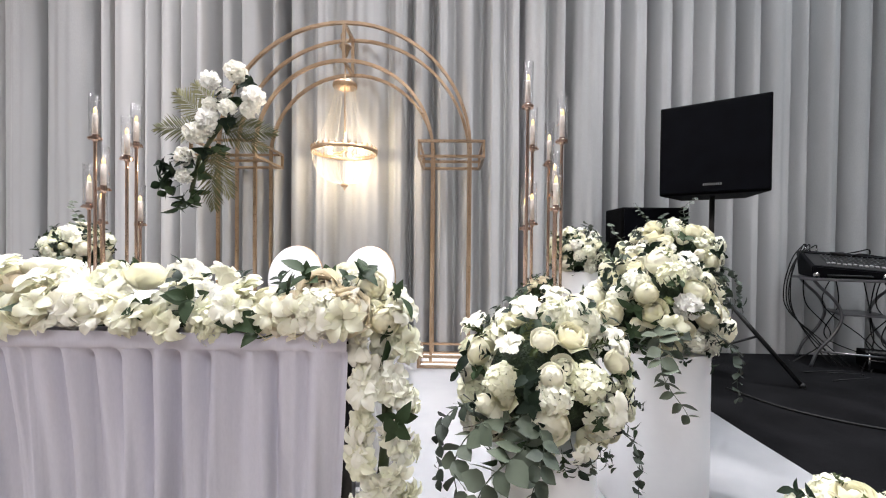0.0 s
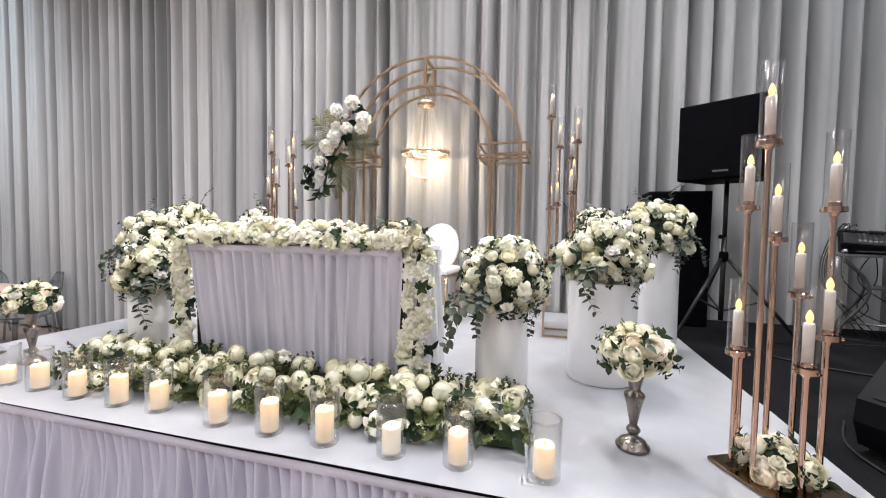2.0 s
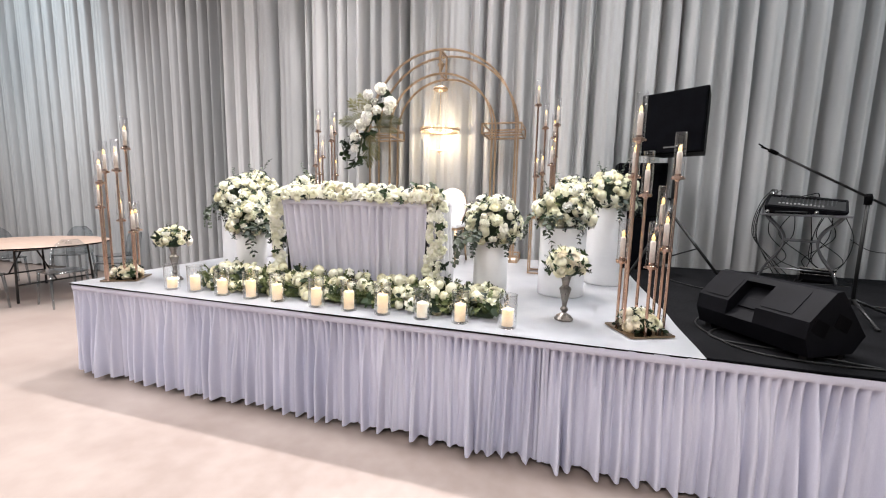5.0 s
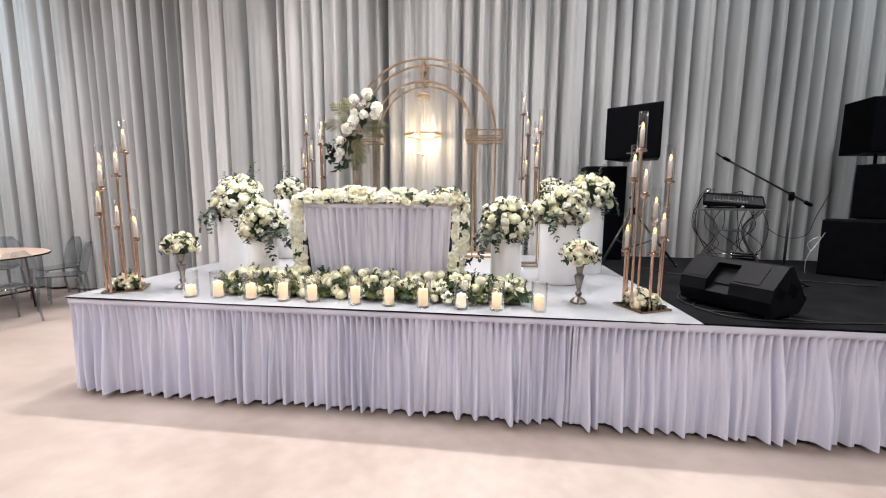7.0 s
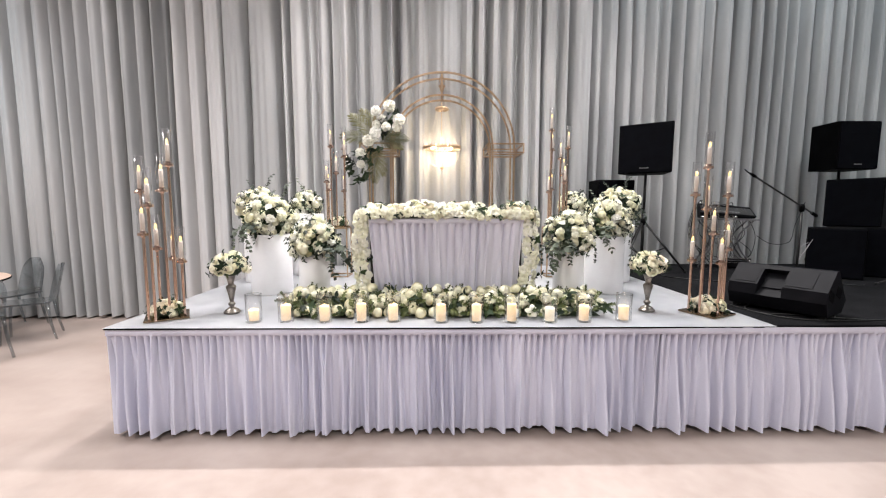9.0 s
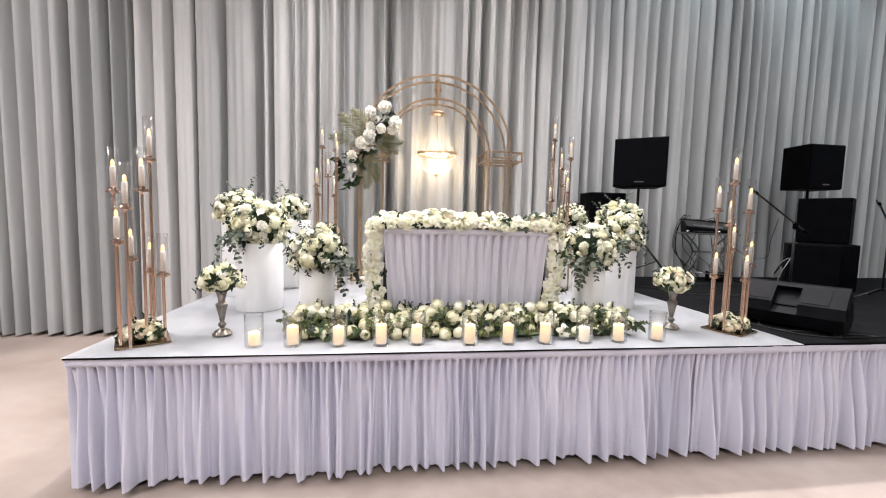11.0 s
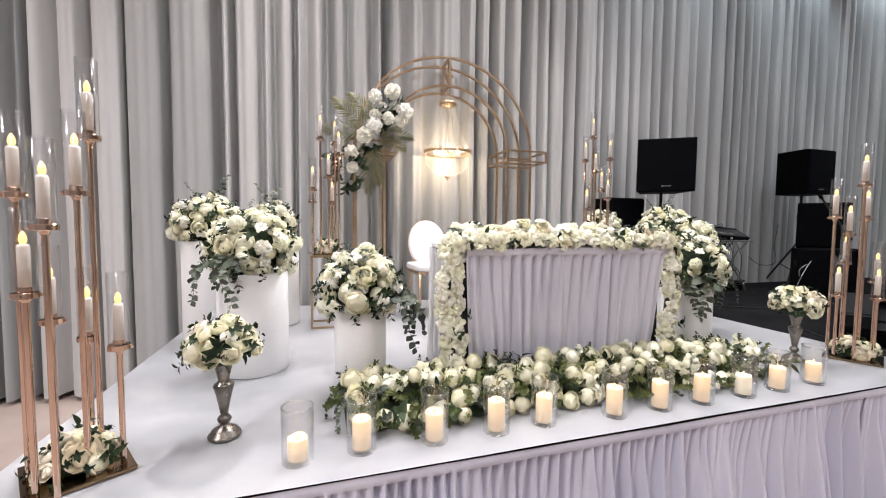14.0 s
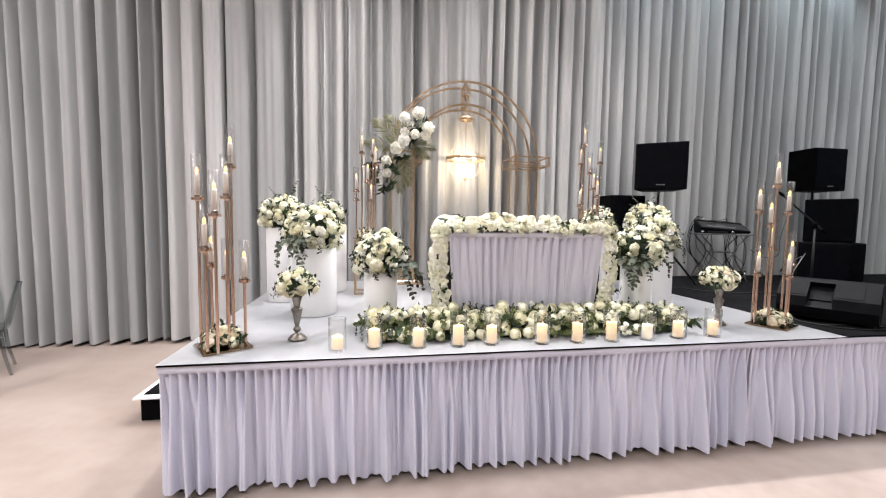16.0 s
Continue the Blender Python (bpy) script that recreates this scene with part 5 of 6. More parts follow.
for r in (RO, RI):
    for y in (AYF, AYB):
        part("hoop", arc(r, y), M["gold"], arch, "", False)
for r in (RO, RI):
    part("crossbar", boxed(AX - 0.011, AX + 0.011, AYF + 0.012, AYB - 0.012, AZ + r - 0.011, AZ + r + 0.011), M["gold"], arch)
part("hanger", boxed(AX - 0.011, AX + 0.011, AYB - 0.011, AYB + 0.011, AZ + RI + 0.012, AZ + RO - 0.012), M["gold"], arch)
part("hanger", boxed(AX - 0.011, AX + 0.011, AYF - 0.011, AYF + 0.011, AZ + RI + 0.012, AZ + RO - 0.012), M["gold"], arch)


def tray(x0, x1, y0, y1, z0, z1, w, name):
    bars = []
    for z in (z0, z1):
        for y in (y0, y1):
            bars.append(((x0, y, z), (x1, y, z), w))
        for x in (x0, x1):
            bars.append(((x, y0 + w, z), (x, y1 - w, z), w * 0.99))
    for x in (x0, x1):
        for y in (y0, y1):
            bars.append(((x, y, z0 + w), (x, y, z1 - w), w * 0.99))
    for y in (AYF, AYB):
        bars.append(((x0 + w, y, z0), (x1 - w, y, z0), w * 0.98))
    for a, b, w_ in bars:
        part(name, bar(bmesh.new(), a, b, w_), M["gold"], arch)


for s in (-1, 1):
    cx = AX + s * (RO + RI) / 2
    for r in (RO, RI):
        for y in (AYF, AYB):
            x = AX + s * r
            part("post", boxed(x - BW / 2, x + BW / 2, y - BW / 2, y + BW / 2, STAGE + 0.02, AZ - 0.0005), M["gold"], arch)
    tray(cx - 0.225, cx + 0.225, 2.77, 3.235, 2.272, 2.378, 0.018, "tray_bar")
    tray(cx - 0.225, cx + 0.225, 2.86, 3.235, STAGE + 0.013, STAGE + 0.085, 0.018, "foot_bar")
    part("foot_panel", boxed(cx - 0.21, cx + 0.21, 2.88, 3.22, STAGE + 0.006, STAGE + 0.010), M["white_cloth"], arch)

# chandelier
CX, CY = AX, 2.99
ch = thing("chandelier", pose(CX, CY, 0), "lit gold basket chandelier with crystal bead strands", "chandelier")
bm = bmesh.new()
tube(bm, [(0, 0, 3.285), (0, 0, 2.36)], 0.006, 8)
lathe(bm, [(0, 3.175), (0.012, 3.17), (0.026, 3.155), (0.044, 3.145), (0.046, 3.135), (0.030, 3.115), (0.022, 3.085), (0.010, 3.06), (0, 3.055)], 16)
for s_ in (-1, 1):
    tube(bm, [(0, 0, 3.16), (s_ * 0.030, 0, 3.19), (s_ * 0.034, 0, 3.225), (s_ * 0.016, 0, 3.25), (s_ * 0.002, 0, 3.285)], 0.005, 6)
part("stem", bm, M["gold"], ch, "", True)
bm = bmesh.new()
lathe(bm, [(0, 2.888), (0.03, 2.884), (0.078, 2.870), (0.088, 2.862), (0.092, 2.848), (0.088, 2.832), (0.080, 2.830), (0.078, 2.856), (0, 2.862)], 28)
part("crown", bm, M["gold"], ch, "gold crown ring", True)
bm = bmesh.new()
lathe(bm, [(0.232, 2.335), (0.243, 2.335), (0.246, 2.348), (0.243, 2.362), (0.232, 2.362)], 48, closed=True)
for k in range(32):
    a = 2 * math.pi * k / 32
    lathe(bm, [(0, 0), (0.009, 0.002), (0.007, 0.016), (0.0, 0.026)], 6, pose(0.24 * math.cos(a), 0.24 * math.sin(a), 2.36))
part("band", bm, M["gold"], ch, "gold band with small crests", True)
bm = bmesh.new()
lathe(bm, [(0.0, 2.115), (0.020, 2.11), (0.030, 2.10), (0.022, 2.088), (0.008, 2.078), (0.007, 2.066), (0, 2.058)], 16)
part("finial", bm, M["gold"], ch, "gold drop finial", True)


def beads(pts, r):
    bm = bmesh.new()
    for p in pts:
        bmesh.ops.create_icosphere(bm, subdivisions=1, radius=r, matrix=Matrix.Translation(p))
    return mesh_of(bm, M["crystal"], False, "bead_strand")


up_me = beads([(0.076 + (0.236 - 0.076) * (v ** 1.7), 0, 2.84 - 0.49 * v) for v in np.linspace(0, 1, 48)], 0.0034)
low_me = beads([(0.236 * math.cos(v * 1.45) ** 0.8, 0, 2.335 - 0.225 * math.sin(v * 1.45)) for v in np.linspace(0, 1, 44)], 0.0029)
fall_me = beads([(0.076, 0, 2.83 - 0.016 * v) for v in range(6)], 0.0042)
for k in range(20):
    part("bead_strand", up_me, None, ch, m=pose(0, 0, 0, 0, 0, 360 * k / 20))
for k in range(28):
    part("bead_strand", low_me, None, ch, m=pose(0, 0, 0, 0, 0, 360 * k / 28))
for k in range(20):
    part("bead_strand", fall_me, None, ch, m=pose(0, 0, 0, 0, 0, 360 * k / 20 + 5))
for k in range(5):
    a = 2 * math.pi * k / 5 + 0.3
    arm = bmesh.new()
    tube(arm, [(0, 0, 2.36), (0.07 * math.cos(a), 0.07 * math.sin(a), 2.33), (0.13 * math.cos(a), 0.13 * math.sin(a), 2.335)], 0.005, 6)
    arm_ob = part("arm", arm, M["gold"], ch, "", True)
    bl = bmesh.new()
    lathe(bl, [(0, 0), (0.010, 0.004), (0.016, 0.02), (0.011, 0.04), (0, 0.055)], 12, pose(0.13 * math.cos(a), 0.13 * math.sin(a), 2.338))
    bl_ob = part("bulb", bl, M["bulb"], arm_ob, "glowing warm bulb", True)
    bl_ob.visible_shadow = False

# flower spray tied to the arch's tray
sp = thing("flower_spray", pose(0, 0, 0), "white peony spray with palm fronds on the arch", "flower arrangement")
part("twig", tube(bmesh.new(), [(-1.40, 2.74, 2.74), (-1.52, 2.72, 2.58), (-1.64, 2.72, 2.42), (-1.76, 2.73, 2.25), (-1.82, 2.73, 2.0)], 0.014, 6), M["stem"], sp, "", True)
rnd = random.Random(441)
for x, y, z, s_ in ((-1.457, 2.64, 2.80, 1.15), (-1.616, 2.62, 2.735, 1.0), (-1.343, 2.65, 2.635, 1.2), (-1.37, 2.66, 2.56, 1.0), (-1.616, 2.62, 2.573, 0.85), (-1.498, 2.61, 2.55, 0.9), (-1.625, 2.60, 2.476, 1.1), (-1.713, 2.61, 2.385, 1.15), (-1.66, 2.64, 2.42, 0.9), (-1.819, 2.66, 2.237, 1.05), (-1.815, 2.65, 2.105, 0.85), (-1.55, 2.66, 2.66, 0.75)):
    stick(sp, rnd.choice(PEONIES), Vector((x, y, z)), Vector((rnd.uniform(-.3, .3), -1, rnd.uniform(0, .6))).normalized(), s_, rnd.uniform(0, 360))
for p, tip in (((-1.64, 2.46), (-1.95, 2.72)), ((-1.66, 2.42), (-2.04, 2.46)), ((-1.58, 2.54), (-1.82, 2.78)), ((-1.60, 2.44), (-1.26, 2.44)), ((-1.62, 2.42), (-1.32, 2.33)), ((-1.66, 2.32), (-1.66, 1.92)), ((-1.64, 2.34), (-1.55, 2.0)), ((-1.60, 2.50), (-1.36, 2.50))):
    frond_to(sp, rnd.choice(FRONDS), (p[0], 2.71, p[1]), (tip[0], 2.69 + rnd.uniform(-0.05, 0.03), tip[1]))
for x, z, dx, dz, s_ in ((-1.90, 2.15, -1, 0.1, 1.2), (-1.92, 2.08, -1, -.3, 1.3), (-1.84, 1.99, -.4, -1, 1.2), (-1.80, 1.98, .2, -1, 1.1), (-1.76, 2.15, .6, -.4, 1.0), (-1.94, 2.16, -.9, .5, 1.1), (-1.48, 2.70, .1, .8, 0.9), (-1.53, 2.62, -.2, .2, 1.0), (-1.46, 2.64, .3, -.3, 0.9), (-1.57, 2.50, .6, -.3, 1.1), (-1.62, 2.34, .5, -.6, 1.1), (-1.72, 2.30, .5, -.4, 1.0), (-1.86, 2.2, -.5, .8, 1.0), (-1.88, 2.10, -.8, .3, 1.3), (-1.90, 2.04, -.9, -.6, 1.2), (-1.86, 1.97, -.1, -1, 1.2), (-1.78, 2.04, .5, -.8, 1.1), (-1.76, 2.18, -.2, .1, 1.2), (-1.70, 2.46, .4, -.5, 1.0), (-1.58, 2.56, .2, .3, 1.0), (-1.42, 2.72, .5, .1, 0.9)):
    stick(sp, rnd.choice(BROAD), Vector((x, 2.70, z)), Vector((dx, -0.35, dz)).normalized(), s_, rnd.uniform(0, 360))


# ------------------------------------------------------------ chairs of the couple
def oval_chair(x, y, turn):
    t = thing("chair", pose(x, y, STAGE + 0.003, 0, 0, turn), "gold metal chair with white oval back and seat", "chair", "couple's chairs")
    bm = bmesh.new()
    lathe(bm, [(0, -0.022), (0.9, -0.022), (0.985, -0.012), (1.0, 0.0), (0.985, 0.012), (0.9, 0.022), (0, 0.024)], 44)
    bmesh.ops.transform(bm, matrix=pose(0, 0.20, 0.652, 82, 0, 0) @ Matrix.Diagonal((0.188, 0.222, 1.0, 1)), verts=bm.verts)
    part("backrest", bm, M["white_cloth"], t, "white oval padded back", True)
    bm = bmesh.new()
    ring = [(0.184 * math.cos(a), 0.218 * math.sin(a), -0.020) for a in np.linspace(0, 2 * math.pi, 41)]
    tube(bm, [pose(0, 0.20, 0.652, 82, 0, 0) @ Vector(p) for p in ring], 0.011, 8)
    part("back_frame", bm, M["gold"], t, "gold oval frame", True)
    bm = boxed(-0.21, 0.21, -0.21, 0.20, 0.42, 0.475, bevel=0.02)
    part("seat", bm, M["white_cloth"], t, "white padded seat")
    part("seat_frame", boxed(-0.205, 0.205, -0.20, 0.195, 0.392, 0.419, bevel=0.004), M["gold"], t)
    for s in (-1, 1):
        lg = bmesh.new()
        tube(lg, [(s * 0.185, -0.185, 0.392), (s * 0.188, -0.19, 0.2), (s * 0.190, -0.20, 0.0)], 0.017, 8, 0.55)
        part("leg", lg, M["gold"], t, "", True)
        lg = bmesh.new()
        tube(lg, [(s * 0.10, 0.185, 0.535), (s * 0.16, 0.18, 0.41), (s * 0.175, 0.20, 0.25), (s * 0.185, 0.27, 0.0)], 0.016, 8, 0.7)
        part("leg", lg, M["gold"], t, "", True)
    return t


oval_chair(-1.085, 2.56, 3)
oval_chair(-0.60, 2.60, -3)


# ------------------------------------------------------------ sound equipment
def cabinet_speaker(bm_m, w, h, d, label, name="loudspeaker", trapezoid=0.0, group="loudspeakers", badge=True):
    """A boxy loudspeaker with its grille on the local -y side; its base at the local origin's height."""
    t = thing(name, bm_m, label, "loudspeaker", group)
    body = boxed(-w / 2, w / 2, 0.0, d, 0, h, bevel=0.012)
    for v in body.verts:
        k = 1 - trapezoid * max(0, v.co.y / d)
        v.co.x *= k
    part("cabinet", body, M["black"], t)
    part("grille", boxed(-w / 2 + 0.012, w / 2 - 0.012, -0.014, -0.001, 0.012, h - 0.012, bevel=0.005), M["grille"], t, "black perforated grille")
    if badge:
        bm = bmesh.new()
        for k in range(9):
            box(bm, -0.05 + k * 0.0115, -0.041 + k * 0.0115, -0.017, -0.0145, 0.055, 0.069)
        part("badge", bm, M["label_grey"], t, "small grey badge")
    for s in (-1, 1):
        hd = boxed(-0.004, 0.004, d * 0.35, d * 0.65, h * 0.62, h * 0.74, bevel=0.003)
        part("handle", hd, M["dark_plastic"], t, m=pose(s * (w / 2 * (1 - trapezoid * 0.5) + 0.002), 0, 0, 0, 0, s * math.degrees(math.atan(trapezoid * w / 2 / d))))
    return t


def tripod(x, y, top, label, turn=0):
    t = thing("speaker_stand", pose(x, y, STAGE - 0.004, 0, 0, turn), label, "speaker stand", "speaker stands")
    hgt = top - STAGE + 0.004
    part("pole", tube(bmesh.new(), [(0, 0, 0.12), (0, 0, 0.8)], 0.019, 12), M["black_metal"], t, "", True)
    part("inner_pole", tube(bmesh.new(), [(0, 0, 0.8), (0, 0, hgt)], 0.0165, 12), M["black_metal"], t, "", True)
    part("collar", lathe(bmesh.new(), [(0, 0.60), (0.03, 0.60), (0.034, 0.62), (0.034, 0.66), (0.028, 0.68), (0, 0.68)], 16), M["black"], t, "", True)
    part("knob", lathe(bmesh.new(), [(0, 0), (0.016, 0), (0.018, 0.02), (0, 0.022)], 10, pose(0.03, 0, 0.80, 0, 90, 0)), M["black"], t)
    for k in range(3):
        a = 2 * math.pi * k / 3
        c, s = math.cos(a), math.sin(a)
        lg = part("leg", tube(bmesh.new(), [(0.03 * c, 0.03 * s, 0.62), (0.50 * c, 0.50 * s, 0.014)], 0.014, 8), M["black_metal"], t, "", True)
        part("brace", tube(bmesh.new(), [(0.02 * c, 0.02 * s, 0.20), (0.27 * c, 0.27 * s, 0.31)], 0.008, 6), M["black_metal"], lg, "", True)
        part("rubber_foot", lathe(bmesh.new(), [(0, 0), (0.018, 0), (0.02, 0.02), (0.012, 0.035), (0, 0.035)], 10, pose(0.50 * c, 0.50 * s, 0)), M["cable"], lg, "", True)
    return t


# speaker on a tripod by the white cover
A1, B1 = Vector((1.432, 2.80, 0)), Vector((1.945, 2.465, 0))
mid = (A1 + B1) / 2
ang = math.degrees(math.atan2(B1.y - A1.y, B1.x - A1.x))
back = Matrix.Rotation(radians(ang), 3, "Z") @ Vector((0, 1, 0))
cabinet_speaker(pose(mid.x, mid.y, 2.006, 0, 0, ang), 0.61, 0.605, 0.40, "large black loudspeaker on a tripod stand", trapezoid=0.35)
sx, sy = mid.x + back.x * 0.2, mid.y + back.y * 0.2
tripod(sx, sy, 2.006, "black tripod stand under a loudspeaker", 215)
# speaker further along the stage
cabinet_speaker(pose(4.49, 2.75, 2.075), 0.54, 0.605, 0.40, "large black loudspeaker on a tripod stand", trapezoid=0.05)
tripod(4.49, 2.97, 2.075, "black tripod stand under a loudspeaker", 200)
# stacked cabinets
cabinet_speaker(pose(1.535, 3.04, STAGE - 0.004), 0.50, 0.60, 0.33, "black subwoofer cabinet on the stage floor", "subwoofer", 0.0, "black cabinets", False)
cabinet_speaker(pose(1.535, 3.04, STAGE + 0.597), 0.50, 0.595, 0.33, "black loudspeaker cabinet stacked on a subwoofer", "subwoofer", 0.0, "black cabinets", False)
cabinet_speaker(pose(3.75, 2.19, STAGE - 0.004, 0, 0, -43), 0.50, 0.585, 0.42, "black subwoofer cabinet on the stage floor", "subwoofer", 0.0, "black cabinets", False)
cabinet_speaker(pose(4.19, 2.36, STAGE - 0.004, 0, 0, -43), 0.54, 0.585, 0.48, "black subwoofer cabinet on the stage floor", "subwoofer", 0.0, "black cabinets", False)
cabinet_speaker(pose(4.325, 2.595, STAGE + 0.582, 0, 0, -58), 0.53, 0.60, 0.36, "black loudspeaker cabinet stacked on two subwoofers", "subwoofer", 0.0, "black cabinets", False)

# floor monitor wedge, seen from behind
mo = thing("stage_monitor", pose(1.849, 0.724, STAGE - 0.004, 0, 0, -60.2), "black wedge floor monitor lying on the stage", "stage monitor")
WHOLE = [(0.004, 0.348), (-0.147, 0.208), (-0.160, 0.125), (-0.125, 0.03), (0.16, 0.03), (0.235, 0.118), (0.045, 0.352)]
POCKET = [(0.004, 0.348), (-0.024, 0.322), (0.022, 0.285), (-0.095, 0.165), (-0.160, 0.125), (-0.125, 0.03), (0.16, 0.03), (0.235, 0.118), (0.045, 0.352)]
bm = bmesh.new()
for x0_, x1_, prof in ((-0.31, -0.115, WHOLE), (-0.115, 0.045, POCKET), (0.045, 0.31, WHOLE)):
    ends = [[bm.verts.new((x, y, z)) for y, z in prof] for x in (x0_, x1_)]
    n_ = len(prof)
    for k in range(n_):
        bm.faces.new((ends[0][k], ends[0][(k + 1) % n_], ends[1][(k + 1) % n_], ends[1][k]))
    bm.faces.new(ends[0][::-1])
    bm.faces.new(ends[1])
bmesh.ops.recalc_face_normals(bm, faces=bm.faces[:])
part("cabinet", bm, M["dark_plastic"], mo)
slant = math.degrees(math.atan2(0.348 - 0.208, 0.151))
for x0_, x1_ in ((-0.27, -0.13), (0.06, 0.22)):
    part("back_plate", boxed(x0_, x1_, -0.085, 0.07, 0.0, 0.003, bevel=0.0012), M["dark_plastic"], mo, m=pose(0, -0.0725, 0.2785, slant, 0, 0))
part("grip", boxed(-0.105, 0.035, -0.05, 0.02, -0.002, 0.008, bevel=0.003), M["dark_plastic"], mo, "handle bar in the pocket", m=pose(0, -0.052, 0.212, 46, 0, 0))
for yy, zz in ((-0.075, 0.175), (0.07, 0.19)):
    part("side_pocket", boxed(0, 0.006, -0.05, 0.05, -0.035, 0.035, bevel=0.002), M["black"], mo, "black handle pocket", m=pose(0.307, yy, zz, -25, 0, 0))
    part("side_pocket", boxed(-0.006, 0, -0.05, 0.05, -0.035, 0.035, bevel=0.002), M["black"], mo, "black handle pocket", m=pose(-0.307, yy, zz, -25, 0, 0))
part("grille", boxed(-0.29, 0.29, -0.135, 0.135, 0.0, 0.010, bevel=0.003), M["grille"], mo, "black front grille", m=pose(0, 0.140, 0.2365, -50.9, 0, 0))
for x in (-0.27, 0.27):
    for y in (-0.08, 0.12):
        part("rubber_foot", boxed(x - 0.02, x + 0.02, y - 0.02, y + 0.02, 0.0, 0.0295), M["cable"], mo)

# mixing desk on a folding table
A3, B3 = Vector((2.70, 3.10, 0)), Vector((3.32, 2.80, 0))
mid = (A3 + B3) / 2
ang = math.degrees(math.atan2(B3.y - A3.y, B3.x - A3.x))
mt = thing("equipment_table", pose(mid.x, mid.y, STAGE - 0.004, 0, 0, ang), "small grey metal table with curved legs", "table")
part("tabletop", boxed(-0.345, 0.345, -0.04, 0.36, 0.655, 0.675, bevel=0.004), M["grey_metal"], mt)
for s in (-1, 1):
    for y in (0.0, 0.32):
        lg = bmesh.new()
        tube(lg, eased([(s * 0.29, y, 0.655), (s * 0.25, y, 0.60), (s * 0.165, y, 0.50), (s * 0.13, y, 0.39), (s * 0.17, y, 0.26), (s * 0.26, y, 0.12), (s * 0.30, y, 0.0)], 4), 0.011, 8)
        part("leg", lg, M["grey_metal"], mt, "bent grey tube", True)
part("shelf", boxed(-0.14, 0.14, 0.0, 0.32, 0.40, 0.412), M["grey_metal"], mt)
part("crossbar", tube(bmesh.new(), [(-0.26, 0.0, 0.12), (0.26, 0.0, 0.12)], 0.008, 6), M["grey_metal"], mt, "", True)
mx = thing("mixing_desk", pose(mid.x, mid.y, STAGE - 0.004 + 0.676, 0, 0, ang), "black audio mixing desk with cables on a table", "mixing desk")
# the control panel falls to the front and to one end
FALL_X, RISE_Y = -0.085, 0.33


def desk_top(x, y):
    return 0.088 + FALL_X * (x + 0.30) + RISE_Y * (y + 0.03)


bm = bmesh.new()
low_ = [bm.verts.new((x, y, 0.004)) for x, y in ((-0.30, -0.02), (0.30, -0.02), (0.30, 0.32), (-0.30, 0.32))]
top_ = [bm.verts.new((x, y, desk_top(x, y))) for x, y in ((-0.315, -0.03), (0.315, -0.03), (0.315, 0.33), (-0.315, 0.33))]
bm.faces.new(low_[::-1])
bm.faces.new(top_)
for k in range(4):
    bm.faces.new((low_[k], low_[(k + 1) % 4], top_[(k + 1) % 4], top_[k]))
bmesh.ops.bevel(bm, geom=bm.edges[:], offset=0.007, segments=2, affect="EDGES")
part("body", bm, M["dark_plastic"], mx)
ex_ = Vector((1, 0, FALL_X)).normalized()
ez_ = ex_.cross(Vector((0, 1, RISE_Y))).normalized()
ey_ = ez_.cross(ex_)
fm = Matrix.Translation((-0.30, 0, desk_top(-0.30, 0) + 0.0005)) @ Matrix((ex_, ey_, ez_)).transposed().to_4x4()
part("panel", boxed(0.01, 0.59, -0.012, 0.26, 0.0, 0.003), M["black_metal"], mx, "dark control panel", m=fm)
part("socket_strip", boxed(0.01, 0.59, 0.265, 0.315, 0.0, 0.010, bevel=0.002), M["dark_plastic"], mx, "raised strip of sockets", m=fm)
for s_ in (-0.285, 0.09):
    part("corner_catch", lathe(bmesh.new(), [(0, 0.0), (0.020, 0.0), (0.021, 0.006), (0.015, 0.014), (0, 0.016)], 14, pose(s_, -0.026, 0.022, 90, 0, 0)), M["chrome"], mx, "bright metal catch", True)
part("carry_handle", tube(bmesh.new(), [(-0.22, -0.024, 0.020), (-0.20, -0.046, 0.022), (0.0, -0.048, 0.022), (0.02, -0.024, 0.020)], 0.008, 8), M["cable"], mx, "black handle", True)
fd = bmesh.new()
box(fd, -0.009, 0.009, -0.012, 0.012, 0.004, 0.013)
fd_me = mesh_of(fd, M["white_key"], False, "fader")
kn_me = mesh_of(lathe(bmesh.new(), [(0, 0.004), (0.006, 0.004), (0.005, 0.016), (0, 0.017)], 8), M["grey_metal"], True, "knob")
for k in range(15):
    x = 0.10 + k * 0.030
    if k < 12:
        part("fader", fd_me, None, mx, m=fm @ pose(x, 0.045 + 0.008 * math.sin(k * 1.7), 0))
    for j in range(4):
        part("knob", kn_me, None, mx, m=fm @ pose(x, 0.10 + j * 0.042, 0))
